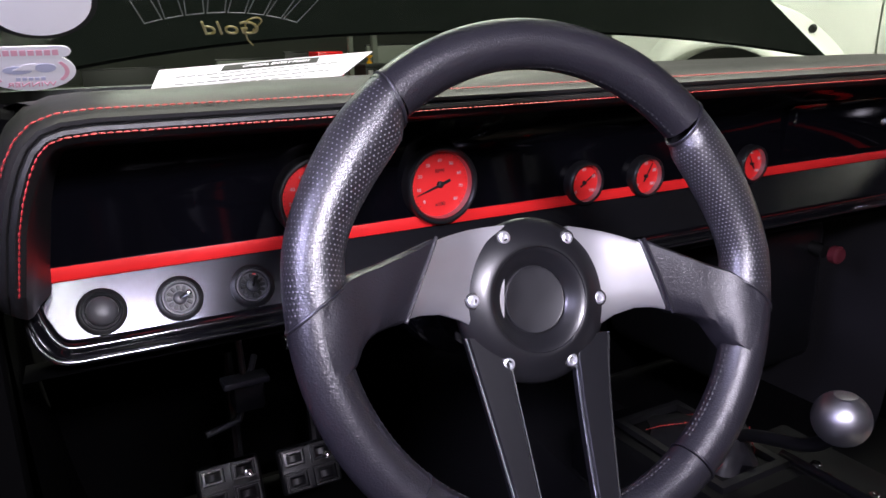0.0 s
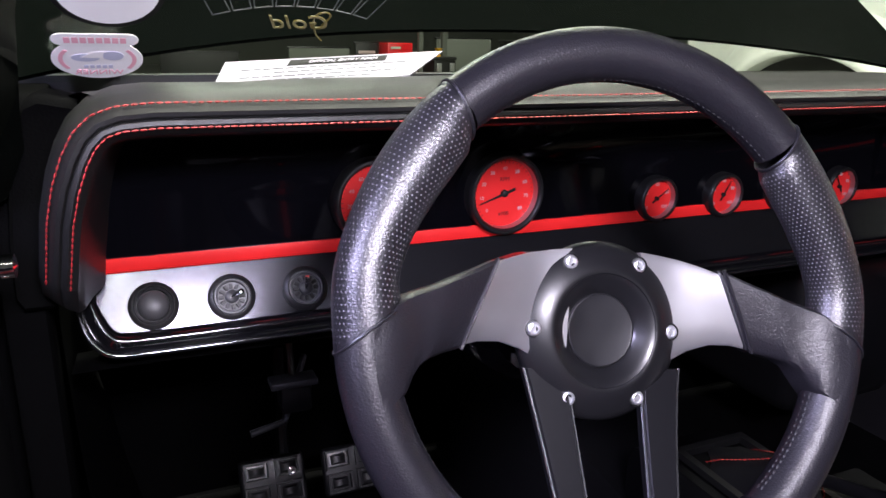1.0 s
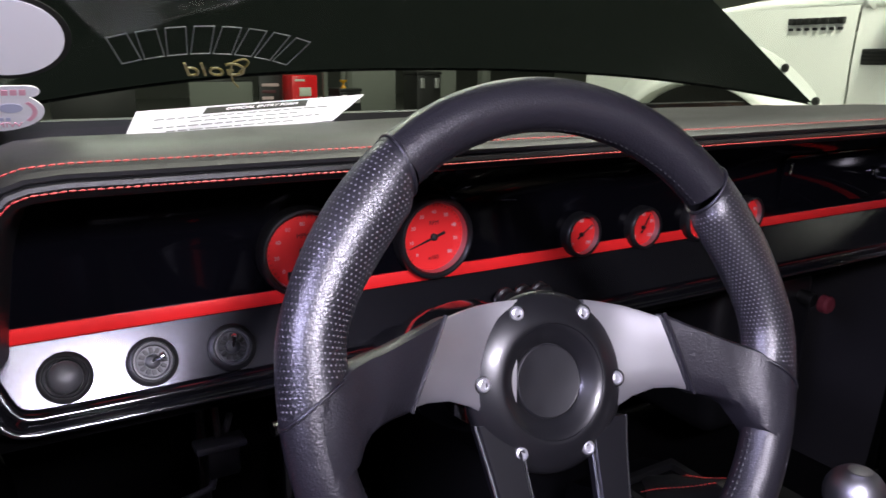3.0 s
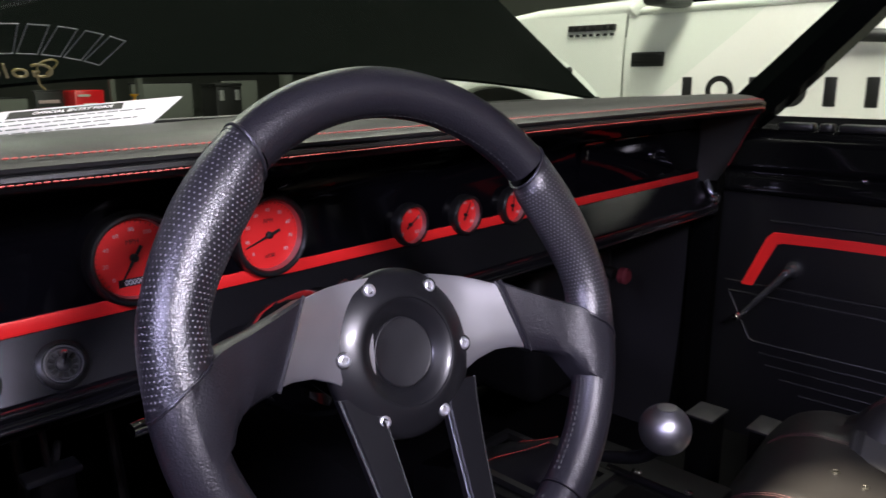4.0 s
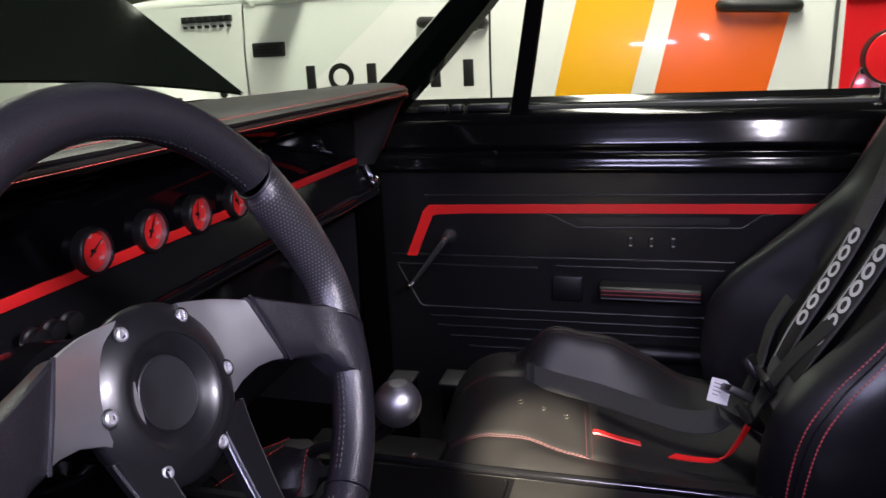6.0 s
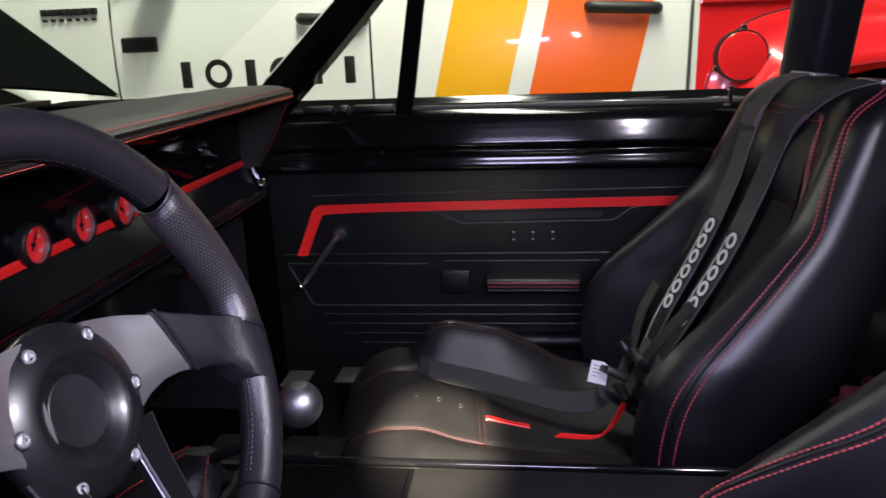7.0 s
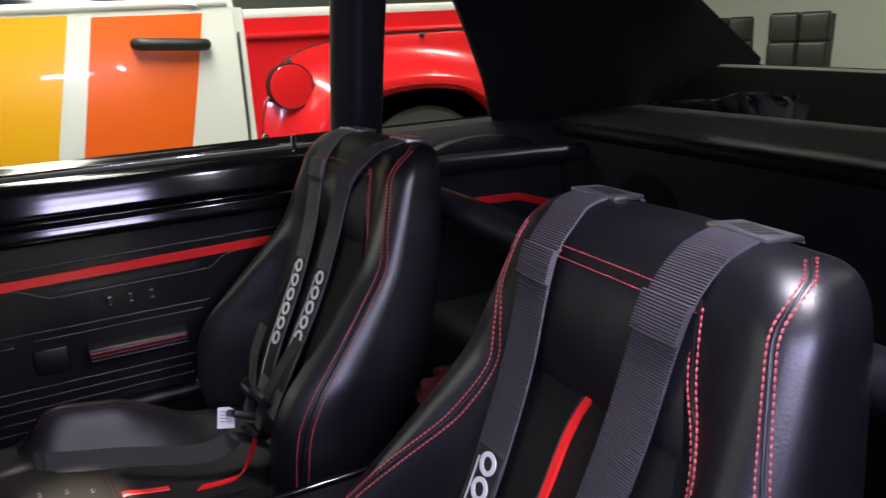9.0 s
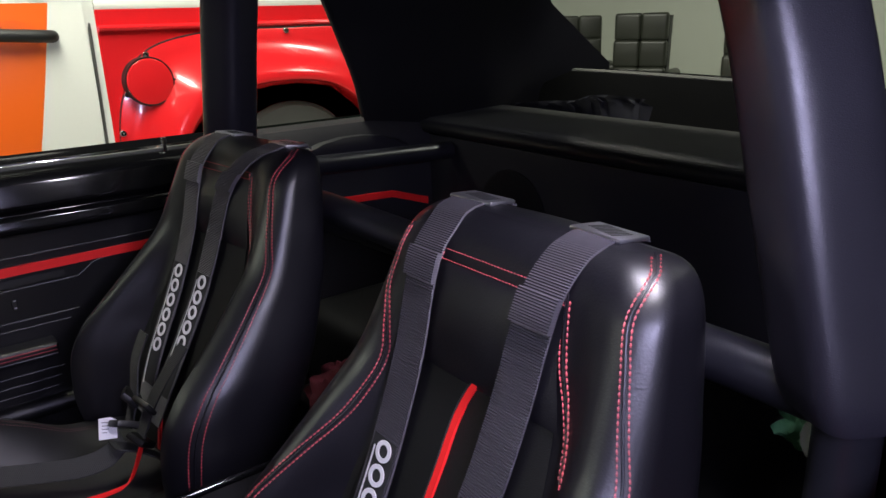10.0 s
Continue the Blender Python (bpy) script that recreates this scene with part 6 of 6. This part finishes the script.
fit_ = thing("harness_buckle", "black harness buckle and adjusters at the seat back", "buckle")
for (x, y, z), (rx, ry, rz), (a, b, c) in (((0.345, -0.735, 0.520), (30, 20, 15), (0.020, 0.030, 0.006)), ((0.375, -0.752, 0.556), (50, 10, -20), (0.024, 0.018, 0.006)), ((0.305, -0.742, 0.505), (40, -25, 30), (0.018, 0.026, 0.006)), ((0.320, -0.760, 0.560), (60, 0, 10), (0.026, 0.014, 0.005))):
    part("adjuster", box(-a, a, -b, b, -c, c, 0.003), PLASTIC, fit_, "black plastic adjuster").matrix_local = pose(x, y, z, rx, ry, rz)
for pts, w in ((((0.345, -0.735, 0.515), (0.38, -0.76, 0.56), (0.40, -0.775, 0.61), (0.405, -0.80, 0.66)), 0.034), (((0.31, -0.74, 0.50), (0.315, -0.765, 0.55), (0.29, -0.79, 0.61), (0.275, -0.83, 0.67)), 0.034), (((0.335, -0.70, 0.495), (0.325, -0.735, 0.480), (0.31, -0.77, 0.455)), 0.04)):
    webbing(smooth_line(pts, 6), w, (1, 0.1, 0), fit_, "tail", WEB_EDGE, "strap tail", 0.002)
tag = part("care_tag", slab([(-0.016, -0.020), (0.016, -0.018), (0.017, 0.015), (0.006, 0.020), (-0.015, 0.018)], 0.0008), PAPER, fit_, "white sewn label")
tag.matrix_local = axes((0.362, -0.702, 0.517), (0.10, -0.80, -0.30), (0.50, 0.10, 0.75))
for k in range(4):
    part("print_line", box(-0.010, 0.008 - 0.003 * k, 0.010 - 0.006 * k, 0.0112 - 0.006 * k, 0.0008, 0.0011, 0), LINE, tag, smooth=False)
sub = thing("crotch_strap", "red crotch strap end on the passenger seat", "strap")
webbing(smooth_line([(0.262, -0.632, 0.455), (0.258, -0.670, 0.455), (0.262, -0.702, 0.458), (0.285, -0.727, 0.478), (0.292, -0.740, 0.505)], 6), 0.014, (0.6, -0.75, 0.1), sub, "strap", RED, "red webbing", 0.002)
# seat rail covers beside the cushion front
for x, y in ((0.52, -0.238), (0.50, -0.135)):
    rail = thing("seat_rail_cover", "small grey cover plate on the seat rail foot", "cover", "seat rail covers")
    part("foot", box(x - 0.030, x + 0.030, y - 0.022, y + 0.022, 0.258, 0.424, 0.003), FELT, rail, "black rail foot")
    part("plate", box(x - 0.034, x + 0.034, y - 0.026, y + 0.026, 0.4242, 0.430, 0.002), KICK, rail, "grey cover plate")
# cloths left behind the seats
def rag(name, label, mat, cx, cy, cz, r):
    t = thing(name, label, "cloth")
    bm = bmesh.new()
    bmesh.ops.create_icosphere(bm, subdivisions=4, radius=1)
    for v in bm.verts:
        n = noise.noise(v.co * 2.2 + Vector((cx * 7, cy, cz))) * 0.5 + noise.noise(v.co * 6) * 0.16
        v.co = Vector((v.co.x * r * 1.2, v.co.y * r, v.co.z * r * 0.8)) * (1 + n)
    bm.transform(Matrix.Translation((cx, cy, cz)))
    part("folds", bm, mat, t)


MAROON = material("maroon_cloth", (0.10, 0.006, 0.014), 0.8, grain=0.8, scale=220)
rag("maroon_cloth", "crumpled maroon cloth behind the seats", MAROON, 0.06, -1.02, 0.60, 0.055)
rag("green_cloth", "crumpled green cloth behind the driver seat", GREEN, -0.60, -1.22, 0.765, 0.03)
part("parcel_box", box(-0.10, 0.22, -1.15, -0.98, 0.26, 0.56, 0.02), BLACK, None, "black box between the seats", kind="structure")
part("rear_seat", box(-0.74, 0.74, -1.71, -1.25, 0.26, 0.50, 0.05, 3), SUEDE, None, "black trimmed rear floor box", kind="structure")
# small chrome stop on the driver door hinge side
stop = thing("door_stop_pin", "small chrome pin beside the dashboard end", "pin")
part("pin", lathe([(0.0, 0), (0.011, 0.0), (0.011, 0.012), (0.005, 0.016), (0.0045, 0.034), (0.008, 0.038), (0.008, 0.046), (0.0, 0.048)], 20, axes((-0.778, -0.150, 0.880), (0, 1, 0), (0, 0, 1))), CHROME, stop)
# red reservoir cap under the dash and the kick-plate heater box
hb = thing("heater_box", "dark grey heater box under the dashboard", "heater box")
part("casing", box(0.30, 0.56, 0.10, 0.40, 0.42, 0.70, 0.03, 3), SATIN, hb)
part("cap", lathe([(0, 0), (0.016, 0), (0.016, 0.012), (0.012, 0.016), (0, 0.017)], 22, axes((0.512, 0.06, 0.645), (1, 0, 0), (0, 0, 1))), MAROON, hb, "small dark red cap")
part("hose", sweep(smooth_line([(0.512, 0.075, 0.645), (0.51, 0.11, 0.65), (0.50, 0.16, 0.66)], 5), 0.012, 12), BLACK, hb, "short black hose")
# brackets hanging under the switch panel
br = thing("brake_switch_bracket", "dark metal switch bracket under the dashboard", "bracket")
part("plate", box(-0.541, -0.490, 0.05, 0.075, 0.655, 0.663, 0.002), SWITCH_RING, br, "dull metal plate")
part("body", box(-0.530, -0.496, 0.055, 0.085, 0.622, 0.655, 0.004), SATIN, br)
part("stem", sweep([(-0.515, 0.07, 0.66), (-0.515, 0.09, 0.74)], 0.004, 8), SATIN, br)
rod = thing("clutch_rod", "thin dark metal rod under the dashboard", "rod")
part("shaft", sweep([(-0.565, 0.05, 0.610), (-0.528, 0.055, 0.615), (-0.49, 0.12, 0.66)], 0.004, 8), SWITCH_RING, rod)
